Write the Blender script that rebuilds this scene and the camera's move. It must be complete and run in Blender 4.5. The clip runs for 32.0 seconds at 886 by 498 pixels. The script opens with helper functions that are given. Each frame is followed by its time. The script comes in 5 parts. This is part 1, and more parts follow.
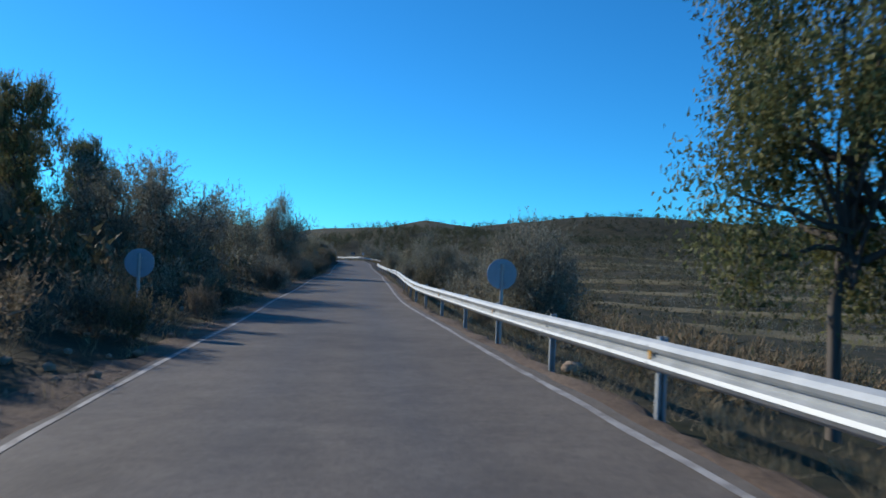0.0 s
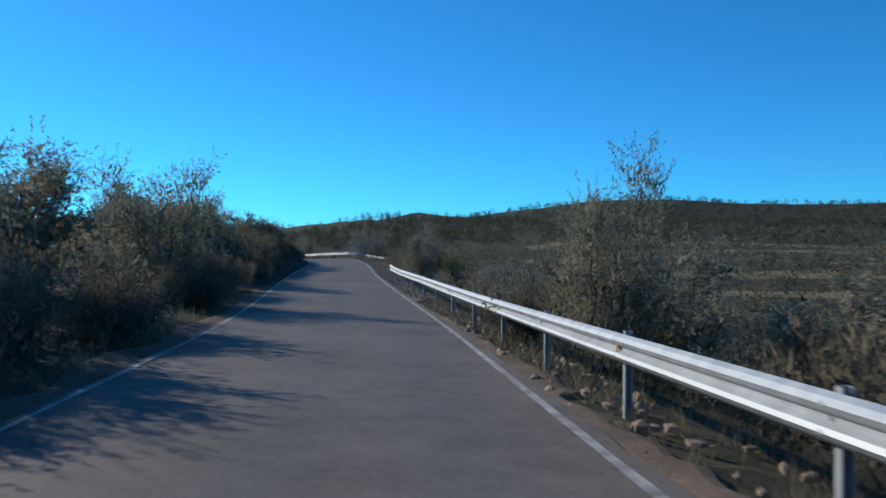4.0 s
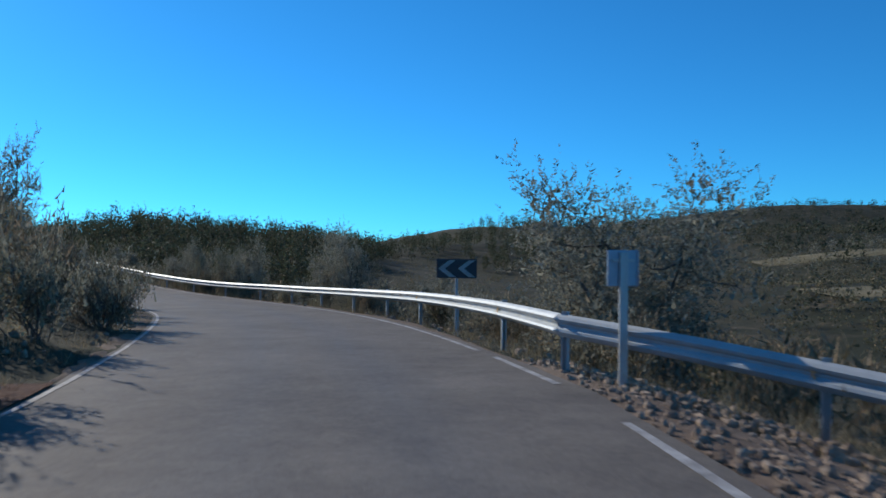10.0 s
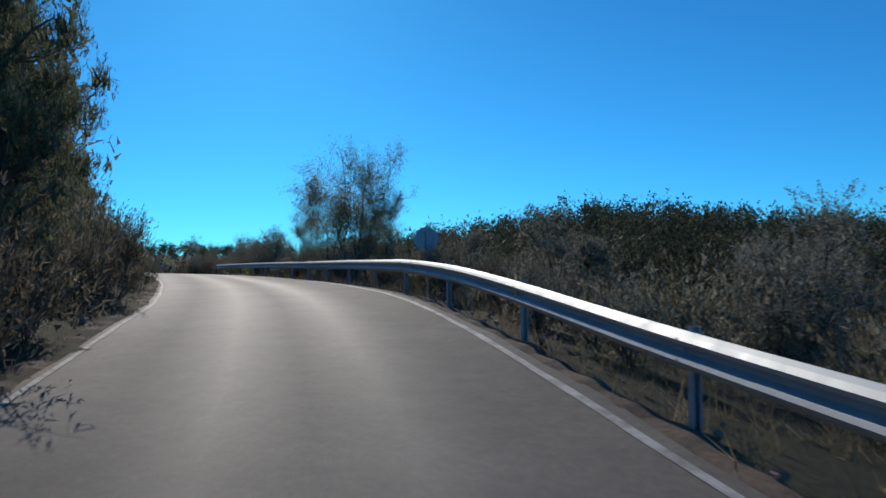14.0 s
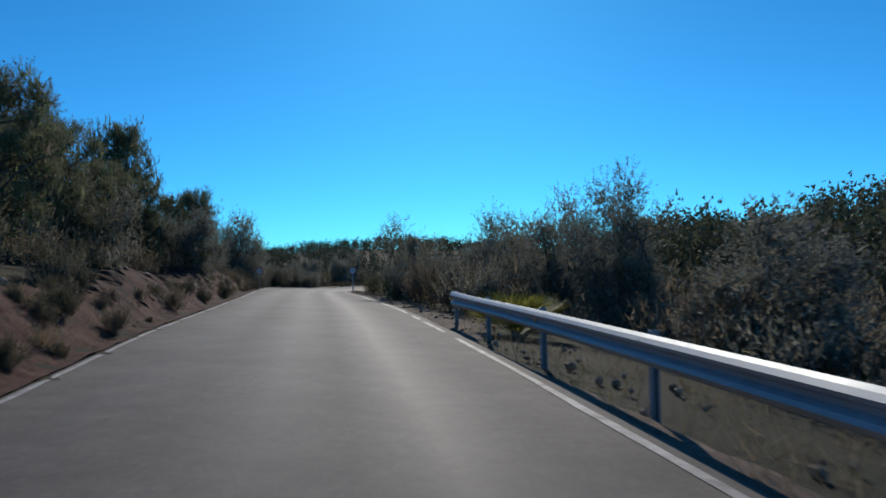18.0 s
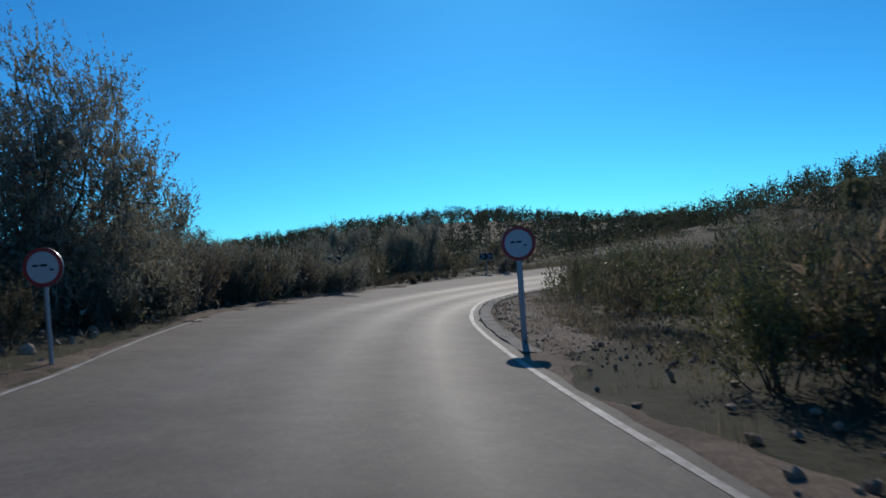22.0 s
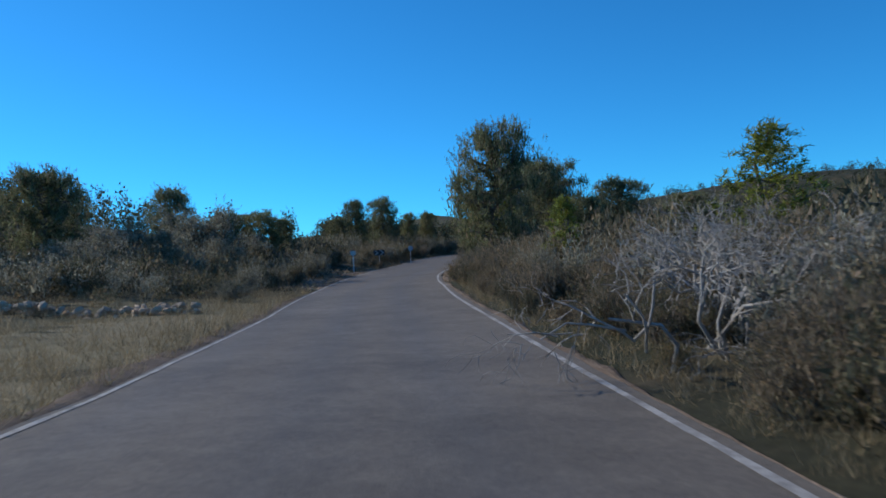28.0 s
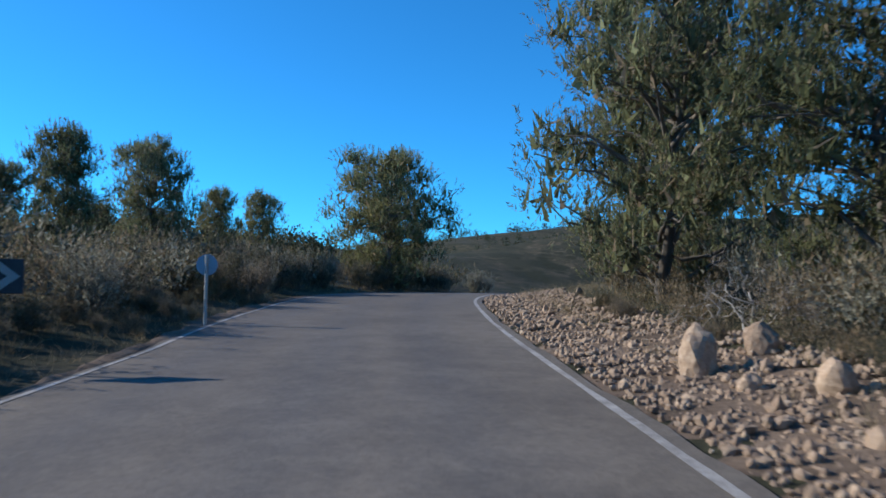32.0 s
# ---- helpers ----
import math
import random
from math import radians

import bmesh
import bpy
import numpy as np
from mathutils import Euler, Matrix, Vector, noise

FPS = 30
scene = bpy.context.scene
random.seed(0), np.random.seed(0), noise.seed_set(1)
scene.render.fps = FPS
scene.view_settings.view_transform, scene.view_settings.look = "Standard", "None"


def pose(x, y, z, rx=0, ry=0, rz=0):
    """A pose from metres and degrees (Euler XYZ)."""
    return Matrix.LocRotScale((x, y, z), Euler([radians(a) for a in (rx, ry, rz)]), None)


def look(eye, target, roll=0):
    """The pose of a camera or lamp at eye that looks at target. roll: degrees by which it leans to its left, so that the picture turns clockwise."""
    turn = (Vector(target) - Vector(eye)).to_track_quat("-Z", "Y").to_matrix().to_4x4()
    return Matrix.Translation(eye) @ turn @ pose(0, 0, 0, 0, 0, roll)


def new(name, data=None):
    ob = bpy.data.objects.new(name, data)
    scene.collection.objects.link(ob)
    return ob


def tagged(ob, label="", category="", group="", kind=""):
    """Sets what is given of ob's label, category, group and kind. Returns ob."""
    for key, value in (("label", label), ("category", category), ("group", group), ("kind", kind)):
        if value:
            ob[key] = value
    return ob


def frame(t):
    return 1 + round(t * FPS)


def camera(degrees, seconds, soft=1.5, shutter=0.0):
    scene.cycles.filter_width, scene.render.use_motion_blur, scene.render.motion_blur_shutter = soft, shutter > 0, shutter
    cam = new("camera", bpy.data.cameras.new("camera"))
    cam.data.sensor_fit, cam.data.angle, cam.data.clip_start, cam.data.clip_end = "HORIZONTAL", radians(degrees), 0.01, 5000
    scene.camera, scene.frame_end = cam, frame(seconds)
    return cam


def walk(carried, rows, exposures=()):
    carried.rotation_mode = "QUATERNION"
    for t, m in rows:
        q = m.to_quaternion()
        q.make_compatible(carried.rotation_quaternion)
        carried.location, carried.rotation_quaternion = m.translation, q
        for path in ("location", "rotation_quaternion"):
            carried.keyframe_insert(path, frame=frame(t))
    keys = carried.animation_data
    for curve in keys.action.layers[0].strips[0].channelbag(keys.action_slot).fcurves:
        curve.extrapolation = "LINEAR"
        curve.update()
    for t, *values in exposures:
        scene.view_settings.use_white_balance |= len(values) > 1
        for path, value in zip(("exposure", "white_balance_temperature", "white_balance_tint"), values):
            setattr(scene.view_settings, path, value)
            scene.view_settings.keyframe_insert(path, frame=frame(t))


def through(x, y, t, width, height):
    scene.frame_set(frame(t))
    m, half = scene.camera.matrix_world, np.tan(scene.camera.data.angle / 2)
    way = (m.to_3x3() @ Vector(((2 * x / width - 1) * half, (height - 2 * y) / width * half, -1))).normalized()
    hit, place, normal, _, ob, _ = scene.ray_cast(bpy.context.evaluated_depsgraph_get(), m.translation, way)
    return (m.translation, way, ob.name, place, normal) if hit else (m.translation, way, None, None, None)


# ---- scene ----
# ---------------------------------------------------------------- camera
WALK = [
    (0.0, pose(0.00, -0.00, -0.00, 90.30, -2.37, -5.00)),
    (0.5, pose(-0.33, 8.21, -0.17, 89.88, -1.65, -5.09)),
    (1.0, pose(-0.51, 16.28, -0.31, 89.91, -0.92, -4.68)),
    (1.5, pose(-0.72, 24.16, -0.42, 90.21, -0.81, -4.53)),
    (2.0, pose(-0.91, 31.88, -0.53, 90.23, -1.05, -4.79)),
    (2.5, pose(-0.95, 39.54, -0.59, 90.60, -1.00, -5.18)),
    (3.0, pose(-0.95, 47.14, -0.63, 90.83, -0.99, -5.08)),
    (3.5, pose(-1.04, 54.60, -0.65, 91.03, -0.80, -4.76)),
    (4.0, pose(-1.09, 61.99, -0.73, 89.87, -0.35, -5.84)),
    (4.5, pose(-1.02, 69.36, -0.90, 89.30, 0.23, -6.56)),
    (5.0, pose(-0.93, 76.76, -1.08, 89.90, 0.86, -6.24)),
    (5.5, pose(-0.93, 84.20, -1.15, 91.10, 1.43, -5.27)),
    (6.0, pose(-1.12, 91.75, -1.15, 90.97, 1.69, -5.16)),
    (6.5, pose(-1.39, 99.42, -1.11, 90.69, 1.48, -4.47)),
    (7.0, pose(-1.45, 106.80, -1.05, 90.85, 1.33, -4.52)),
    (7.5, pose(-1.49, 113.85, -1.00, 90.55, 1.74, -4.79)),
    (8.0, pose(-1.56, 120.68, -0.94, 90.78, 1.80, -4.67)),
    (8.5, pose(-1.78, 127.49, -0.85, 91.03, 1.65, -3.96)),
    (9.0, pose(-2.19, 134.64, -0.77, 90.82, 1.75, -3.07)),
    (9.5, pose(-2.92, 142.42, -0.73, 90.97, 0.80, -0.84)),
    (10.0, pose(-4.02, 150.82, -0.72, 90.79, -0.57, 2.18)),
    (10.5, pose(-5.54, 159.20, -0.72, 90.09, -1.16, 6.34)),
    (11.0, pose(-7.60, 167.03, -0.78, 89.71, -0.73, 11.20)),
    (11.5, pose(-9.93, 174.06, -1.02, 89.67, -0.15, 15.89)),
    (12.0, pose(-12.88, 180.66, -1.22, 90.00, -0.18, 20.41)),
    (12.5, pose(-16.08, 186.58, -1.36, 90.46, -0.32, 24.27)),
    (13.0, pose(-19.22, 191.73, -1.42, 90.70, 0.20, 27.64)),
    (13.5, pose(-22.50, 196.12, -1.42, 90.79, 0.71, 30.05)),
    (14.0, pose(-25.77, 200.04, -1.21, 91.33, 0.38, 33.81)),
    (14.5, pose(-29.13, 203.60, -0.98, 91.53, -0.39, 36.76)),
    (15.0, pose(-32.59, 207.00, -0.66, 91.21, -1.28, 38.26)),
    (15.5, pose(-36.18, 210.38, -0.39, 90.71, -1.88, 39.13)),
    (16.0, pose(-40.00, 213.81, -0.36, 90.76, -1.64, 41.70)),
    (16.5, pose(-44.61, 217.51, -0.29, 90.70, -1.17, 44.39)),
    (17.0, pose(-49.94, 221.52, -0.21, 90.76, -0.39, 46.36)),
    (17.5, pose(-55.91, 225.92, -0.14, 90.61, 0.47, 47.65)),
    (18.0, pose(-62.42, 230.43, -0.10, 90.81, 1.36, 48.90)),
    (18.5, pose(-68.94, 234.81, -0.04, 90.86, 1.67, 50.26)),
    (19.0, pose(-75.16, 238.75, -0.03, 90.51, 1.71, 50.96)),
    (19.5, pose(-80.92, 242.37, -0.06, 90.15, 2.59, 51.49)),
    (20.0, pose(-86.67, 245.97, -0.15, 89.80, 2.76, 52.08)),
    (20.5, pose(-92.57, 249.55, -0.27, 89.98, 2.81, 52.56)),
    (21.0, pose(-98.40, 252.98, -0.40, 89.71, 3.18, 52.45)),
    (21.5, pose(-103.82, 256.48, -0.50, 89.36, 3.92, 52.30)),
    (22.0, pose(-108.95, 259.54, -0.61, 89.20, 3.93, 51.87)),
    (22.5, pose(-114.25, 262.87, -0.78, 89.47, 3.70, 50.57)),
    (23.0, pose(-119.90, 266.78, -0.94, 89.10, 3.69, 47.53)),
    (23.5, pose(-125.60, 271.24, -1.15, 88.68, 4.14, 43.63)),
    (24.0, pose(-130.74, 276.06, -1.45, 88.30, 3.77, 38.36)),
    (24.5, pose(-135.34, 281.38, -1.77, 87.87, 3.54, 32.10)),
    (25.0, pose(-139.31, 287.03, -2.07, 88.39, 3.67, 25.49)),
    (25.5, pose(-142.59, 293.12, -2.30, 89.19, 4.42, 18.43)),
    (26.0, pose(-145.14, 299.75, -2.43, 89.93, 5.52, 10.96)),
    (26.5, pose(-146.85, 306.96, -2.50, 90.49, 6.08, 3.21)),
    (27.0, pose(-147.75, 314.80, -2.50, 90.87, 4.46, -4.70)),
    (27.5, pose(-147.52, 322.26, -2.51, 90.67, 3.15, -11.77)),
    (28.0, pose(-146.57, 328.80, -2.54, 90.90, 3.03, -16.35)),
    (28.5, pose(-145.24, 335.48, -2.50, 91.19, 2.11, -17.28)),
    (29.0, pose(-143.94, 342.03, -2.44, 91.37, 1.01, -17.14)),
    (29.5, pose(-142.59, 348.53, -2.33, 91.58, -0.13, -17.24)),
    (30.0, pose(-141.28, 355.47, -2.22, 91.65, -1.17, -18.71)),
    (30.5, pose(-139.60, 362.57, -2.10, 91.59, -1.42, -20.14)),
    (31.0, pose(-137.54, 369.52, -1.96, 92.00, -1.02, -22.48)),
    (31.5, pose(-135.35, 376.09, -1.80, 92.44, -0.87, -26.06)),
    (32.0, pose(-132.84, 382.37, -1.59, 92.84, -0.81, -29.59)),
]
cam = camera(58.5, 32.0, soft=1.6, shutter=0.15)
walk(cam, WALK, exposures=[(0, 0.0), (4, -0.02), (7, -0.12), (10, -0.12), (12, -0.3), (14, -0.5), (17, -0.5), (22.5, -0.6), (24.5, -0.7), (26.5, -0.25), (28, 0.05), (30, 0.25), (32, 0.45)])

# ---------------------------------------------------------------- sky and sun
SUN_AZ, SUN_EL = radians(47), radians(26)
SUN_DIR = Vector((-math.sin(SUN_AZ) * math.cos(SUN_EL), math.cos(SUN_AZ) * math.cos(SUN_EL), math.sin(SUN_EL)))
world = bpy.data.worlds.new("sky")
world.use_nodes = True
scene.world = world
wn = world.node_tree.nodes
sky = wn.new("ShaderNodeTexSky")
sky.sky_type = "NISHITA"
sky.sun_disc = False
sky.sun_elevation, sky.sun_rotation = SUN_EL, -SUN_AZ
sky.altitude, sky.air_density, sky.dust_density, sky.ozone_density = 2500, 1.0, 1.0, 5.0
tint = wn.new("ShaderNodeMix")
tint.data_type, tint.blend_type = "RGBA", "MULTIPLY"
tint.inputs[0].default_value = 1.0
tint.inputs[7].default_value = (0.205, 0.90, 1.23, 1)
world.node_tree.links.new(sky.outputs[0], tint.inputs[6])
world.node_tree.links.new(tint.outputs[2], wn["Background"].inputs["Color"])
wn["Background"].inputs["Strength"].default_value = 0.128
sun_data = bpy.data.lights.new("sun", "SUN")
sun_data.energy, sun_data.angle, sun_data.color = 4.2, radians(0.55), (1.0, 0.93, 0.82)
sun = new("sun", sun_data)
sun.matrix_basis = look(SUN_DIR * 400, (0, 0, 0))

# ---------------------------------------------------------------- materials
def material(name, build):
    m = bpy.data.materials.new(name)
    m.use_nodes = True
    build(m.node_tree, m.node_tree.nodes["Principled BSDF"])
    return m


def ramp(tree, source, stops):
    r = tree.nodes.new("ShaderNodeValToRGB")
    while len(r.color_ramp.elements) < len(stops):
        r.color_ramp.elements.new(0.5)
    for e, (p, c) in zip(r.color_ramp.elements, stops):
        e.position, e.color = p, (*c, 1) if len(c) == 3 else c
    tree.links.new(source, r.inputs[0])
    return r.outputs[0]


def texture(tree, scale, detail=6, rough=0.6, kind="NoiseTexture", coords="Object", stretch=None):
    c = tree.nodes.new("ShaderNodeTexCoord").outputs[coords]
    if stretch:
        mp = tree.nodes.new("ShaderNodeMapping")
        mp.inputs["Scale"].default_value = stretch
        tree.links.new(c, mp.inputs[0])
        c = mp.outputs[0]
    t = tree.nodes.new("ShaderNodeTex" + kind.replace("Texture", ""))
    t.inputs["Scale"].default_value = scale
    if kind == "NoiseTexture":
        t.inputs["Detail"].default_value, t.inputs["Roughness"].default_value = detail, rough
    tree.links.new(c, t.inputs["Vector"])
    return t


def mixed(tree, fac, a, b, mode="MIX"):
    m = tree.nodes.new("ShaderNodeMix")
    m.data_type, m.blend_type = "RGBA", mode
    for socket, v in ((m.inputs[0], fac), (m.inputs[6], a), (m.inputs[7], b)):
        if isinstance(v, (int, float)):
            socket.default_value = v
        elif isinstance(v, tuple):
            socket.default_value = (*v, 1)
        else:
            tree.links.new(v, socket)
    return m.outputs[2]


def bumped(tree, bsdf, height, strength=0.4, distance=0.02):
    b = tree.nodes.new("ShaderNodeBump")
    b.inputs["Strength"].default_value, b.inputs["Distance"].default_value = strength, distance
    tree.links.new(height, b.inputs["Height"])
    tree.links.new(b.outputs[0], bsdf.inputs["Normal"])


def leafy(name, dark, light, dry=None, dry_share=0.0, through=0.3, gloss=0.45):
    """Foliage: each leaf and each plant of its own tone, and some light shining through."""
    def build(t, b):
        isl = t.nodes.new("ShaderNodeNewGeometry").outputs["Random Per Island"]
        who = t.nodes.new("ShaderNodeObjectInfo").outputs["Random"]
        c = ramp(t, isl, [(0.0, dark), (0.65, light), (1.0, tuple(min(1, 1.5 * v) for v in light))])
        if dry:
            c = mixed(t, ramp(t, isl, [(1 - dry_share - 0.02, (0, 0, 0)), (1 - dry_share, (1, 1, 1))]), c, dry)
        c = mixed(t, 0.55, c, ramp(t, who, [(0.0, (0.55, 0.58, 0.5)), (0.5, (1, 1, 1)), (1.0, (1.25, 1.12, 0.85))]), "MULTIPLY")
        t.links.new(c, b.inputs["Base Color"])
        b.inputs["Roughness"].default_value = gloss + 0.25
        b.inputs["Specular IOR Level"].default_value = 0.12
        tr = t.nodes.new("ShaderNodeBsdfTranslucent")
        t.links.new(c, tr.inputs["Color"])
        mx = t.nodes.new("ShaderNodeMixShader")
        mx.inputs[0].default_value = through
        out = t.nodes["Material Output"]
        t.links.new(b.outputs[0], mx.inputs[1])
        t.links.new(tr.outputs[0], mx.inputs[2])
        t.links.new(mx.outputs[0], out.inputs["Surface"])
    return material(name, build)


def earthy(name, stops, scale, fine, bump=0.6, rough=0.95):
    def build(t, b):
        big, small = texture(t, scale, 5), texture(t, fine, 8, 0.7)
        c = ramp(t, big.outputs[0], stops)
        g = ramp(t, small.outputs[0], [(0.25, (0.55, 0.53, 0.5)), (0.75, (1.35, 1.32, 1.28))])
        t.links.new(mixed(t, 1.0, c, g, "MULTIPLY"), b.inputs["Base Color"])
        b.inputs["Roughness"].default_value = rough
        b.inputs["Specular IOR Level"].default_value = 0.2
        bumped(t, b, small.outputs[0], bump, 0.06)
    return material(name, build)


def build_asphalt(t, b):
    grit, patch, fleck = texture(t, 90, 4, 0.8), texture(t, 0.35, 6, 0.65), texture(t, 260, kind="VoronoiTexture")
    streak = texture(t, 1.0, 6, 0.7)
    c = ramp(t, patch.outputs[0], [(0.3, (0.128, 0.115, 0.105)), (0.7, (0.19, 0.172, 0.155))])
    c = mixed(t, 0.8, c, ramp(t, grit.outputs[0], [(0.3, (0.55, 0.55, 0.55)), (0.7, (1.4, 1.38, 1.35))]), "MULTIPLY")
    c = mixed(t, 0.5, c, ramp(t, streak.outputs[0], [(0.35, (0.8, 0.8, 0.82)), (0.65, (1.15, 1.14, 1.1))]), "MULTIPLY")
    c = mixed(t, 0.5, c, ramp(t, fleck.outputs["Distance"], [(0.0, (1.5, 1.48, 1.44)), (0.5, (0.8, 0.8, 0.8))]), "MULTIPLY")
    mott, worn = texture(t, 13, 5, 0.75), texture(t, 2.6, 5, 0.7)
    c = mixed(t, 0.7, c, ramp(t, mott.outputs[0], [(0.3, (0.72, 0.72, 0.73)), (0.7, (1.24, 1.23, 1.2))]), "MULTIPLY")
    c = mixed(t, 0.5, c, ramp(t, worn.outputs[0], [(0.35, (0.8, 0.8, 0.81)), (0.65, (1.16, 1.15, 1.13))]), "MULTIPLY")
    # tyres have polished two tracks in each lane and left the middle and the edges dusty
    where = t.nodes.new("ShaderNodeAttribute")
    where.attribute_name = "across"
    span = t.nodes.new("ShaderNodeMapRange")
    span.inputs["From Min"].default_value, span.inputs["From Max"].default_value = -5.0, 5.0
    t.links.new(where.outputs["Fac"], span.inputs["Value"])
    tracks = ramp(t, span.outputs[0], [(0.14, (0, 0, 0)), (0.24, (1, 1, 1)), (0.33, (0.35,) * 3), (0.42, (1, 1, 1)), (0.50, (0.3,) * 3), (0.575, (1, 1, 1)), (0.66, (0.1,) * 3), (0.75, (0, 0, 0))])
    c = mixed(t, tracks, mixed(t, 1.0, c, (1.09, 1.07, 1.04), "MULTIPLY"), mixed(t, 1.0, c, (0.93, 0.935, 0.95), "MULTIPLY"))
    t.links.new(c, b.inputs["Base Color"])
    t.links.new(ramp(t, tracks, [(0.0, (0.82,) * 3), (1.0, (0.70,) * 3)]), b.inputs["Roughness"])
    b.inputs["Specular IOR Level"].default_value = 0.12
    bumped(t, b, grit.outputs[0], 0.3, 0.006)


def build_line(t, b):
    wear, grit = texture(t, 2.2, 8, 0.75), texture(t, 60, 4, 0.8)
    c = mixed(t, ramp(t, wear.outputs[0], [(0.38, (0, 0, 0)), (0.62, (1, 1, 1))]), (0.19, 0.175, 0.16), (0.47, 0.45, 0.425))
    c = mixed(t, 0.6, c, ramp(t, grit.outputs[0], [(0.3, (0.6, 0.6, 0.6)), (0.7, (1.2, 1.2, 1.2))]), "MULTIPLY")
    t.links.new(c, b.inputs["Base Color"])
    b.inputs["Roughness"].default_value = 0.75
    bumped(t, b, grit.outputs[0], 0.4, 0.01)


def build_zinc(t, b):
    cloud, scratch = texture(t, 3.0, 6), texture(t, 30, 4, 0.7, stretch=(1, 1, 6))
    c = ramp(t, cloud.outputs[0], [(0.3, (0.34, 0.37, 0.385)), (0.7, (0.47, 0.50, 0.51))])
    c = mixed(t, 0.35, c, ramp(t, scratch.outputs[0], [(0.3, (0.7, 0.7, 0.7)), (0.7, (1.1, 1.1, 1.1))]), "MULTIPLY")
    t.links.new(c, b.inputs["Base Color"])
    b.inputs["Metallic"].default_value = 0.35
    t.links.new(ramp(t, cloud.outputs[0], [(0.3, (0.5,) * 3), (0.7, (0.65,) * 3)]), b.inputs["Roughness"])
    bumped(t, b, scratch.outputs[0], 0.08, 0.004)


def painted(name, colour, rough=0.5, wear=0.25, metal=0.0):
    def build(t, b):
        n = texture(t, 7, 6, 0.65)
        dull = tuple(0.6 * v + 0.05 for v in colour)
        t.links.new(mixed(t, ramp(t, n.outputs[0], [(0.45, (0, 0, 0)), (0.75, (wear * 2,) * 3)]), colour, dull), b.inputs["Base Color"])
        b.inputs["Roughness"].default_value = rough
        b.inputs["Metallic"].default_value = metal
    return material(name, build)


def build_bark(t, b):
    n = texture(t, 9, 8, 0.7, stretch=(1, 1, 0.25))
    t.links.new(ramp(t, n.outputs[0], [(0.3, (0.05, 0.042, 0.035)), (0.7, (0.19, 0.165, 0.14))]), b.inputs["Base Color"])
    b.inputs["Roughness"].default_value = 0.9
    bumped(t, b, n.outputs[0], 0.8, 0.02)


def build_dead_wood(t, b):
    n = texture(t, 12, 6, 0.7)
    t.links.new(ramp(t, n.outputs[0], [(0.3, (0.19, 0.175, 0.16)), (0.7, (0.42, 0.40, 0.37))]), b.inputs["Base Color"])
    b.inputs["Roughness"].default_value = 0.85


def build_rock(t, b):
    who = t.nodes.new("ShaderNodeObjectInfo").outputs["Random"]
    isl = t.nodes.new("ShaderNodeNewGeometry").outputs["Random Per Island"]
    n, f = texture(t, 4, 8, 0.65), texture(t, 30, 6, 0.7)
    c = ramp(t, n.outputs[0], [(0.3, (0.25, 0.175, 0.125)), (0.55, (0.42, 0.325, 0.245)), (0.75, (0.54, 0.455, 0.36))])
    for v in (who, isl):
        c = mixed(t, 0.7, c, ramp(t, v, [(0.0, (0.6, 0.56, 0.52)), (0.5, (1, 0.97, 0.93)), (1.0, (1.2, 1.16, 1.1))]), "MULTIPLY")
    c = mixed(t, 0.5, c, ramp(t, f.outputs[0], [(0.3, (0.6, 0.6, 0.6)), (0.7, (1.25, 1.25, 1.25))]), "MULTIPLY")
    t.links.new(c, b.inputs["Base Color"])
    b.inputs["Roughness"].default_value = 0.92
    bumped(t, b, f.outputs[0], 0.6, 0.02)


ASPHALT, LINE, ZINC = material("asphalt", build_asphalt), material("road_paint", build_line), material("galvanised_steel", build_zinc)
BARK, DEAD, ROCK = material("bark", build_bark), material("dead_wood", build_dead_wood), material("limestone", build_rock)
def build_soil(t, b):
    big, small = texture(t, 0.05, 6, 0.6), texture(t, 5.0, 8, 0.7)
    tuft, clump = texture(t, 0.55, 6, 0.72), texture(t, 0.16, 6, 0.7)
    c = ramp(t, big.outputs[0], [(0.3, (0.085, 0.066, 0.043)), (0.5, (0.125, 0.10, 0.066)), (0.7, (0.19, 0.15, 0.105))])
    c = mixed(t, ramp(t, tuft.outputs[0], [(0.36, (0, 0, 0)), (0.5, (1, 1, 1))]), c, (0.062, 0.056, 0.036))
    c = mixed(t, ramp(t, clump.outputs[0], [(0.42, (0, 0, 0)), (0.54, (1, 1, 1))]), c, (0.045, 0.045, 0.028))
    dots, dots2 = texture(t, 0.33, kind="VoronoiTexture"), texture(t, 0.12, kind="VoronoiTexture")
    for d in (dots, dots2):
        c = mixed(t, ramp(t, d.outputs["Distance"], [(0.30, (1, 1, 1)), (0.46, (0, 0, 0))]), c, (0.034, 0.037, 0.021))
    c = mixed(t, 0.9, c, ramp(t, small.outputs[0], [(0.25, (0.5, 0.5, 0.48)), (0.75, (1.4, 1.36, 1.3))]), "MULTIPLY")
    t.links.new(c, b.inputs["Base Color"])
    b.inputs["Roughness"].default_value = 0.95
    b.inputs["Specular IOR Level"].default_value = 0.15
    bumped(t, b, small.outputs[0], 0.6, 0.08)


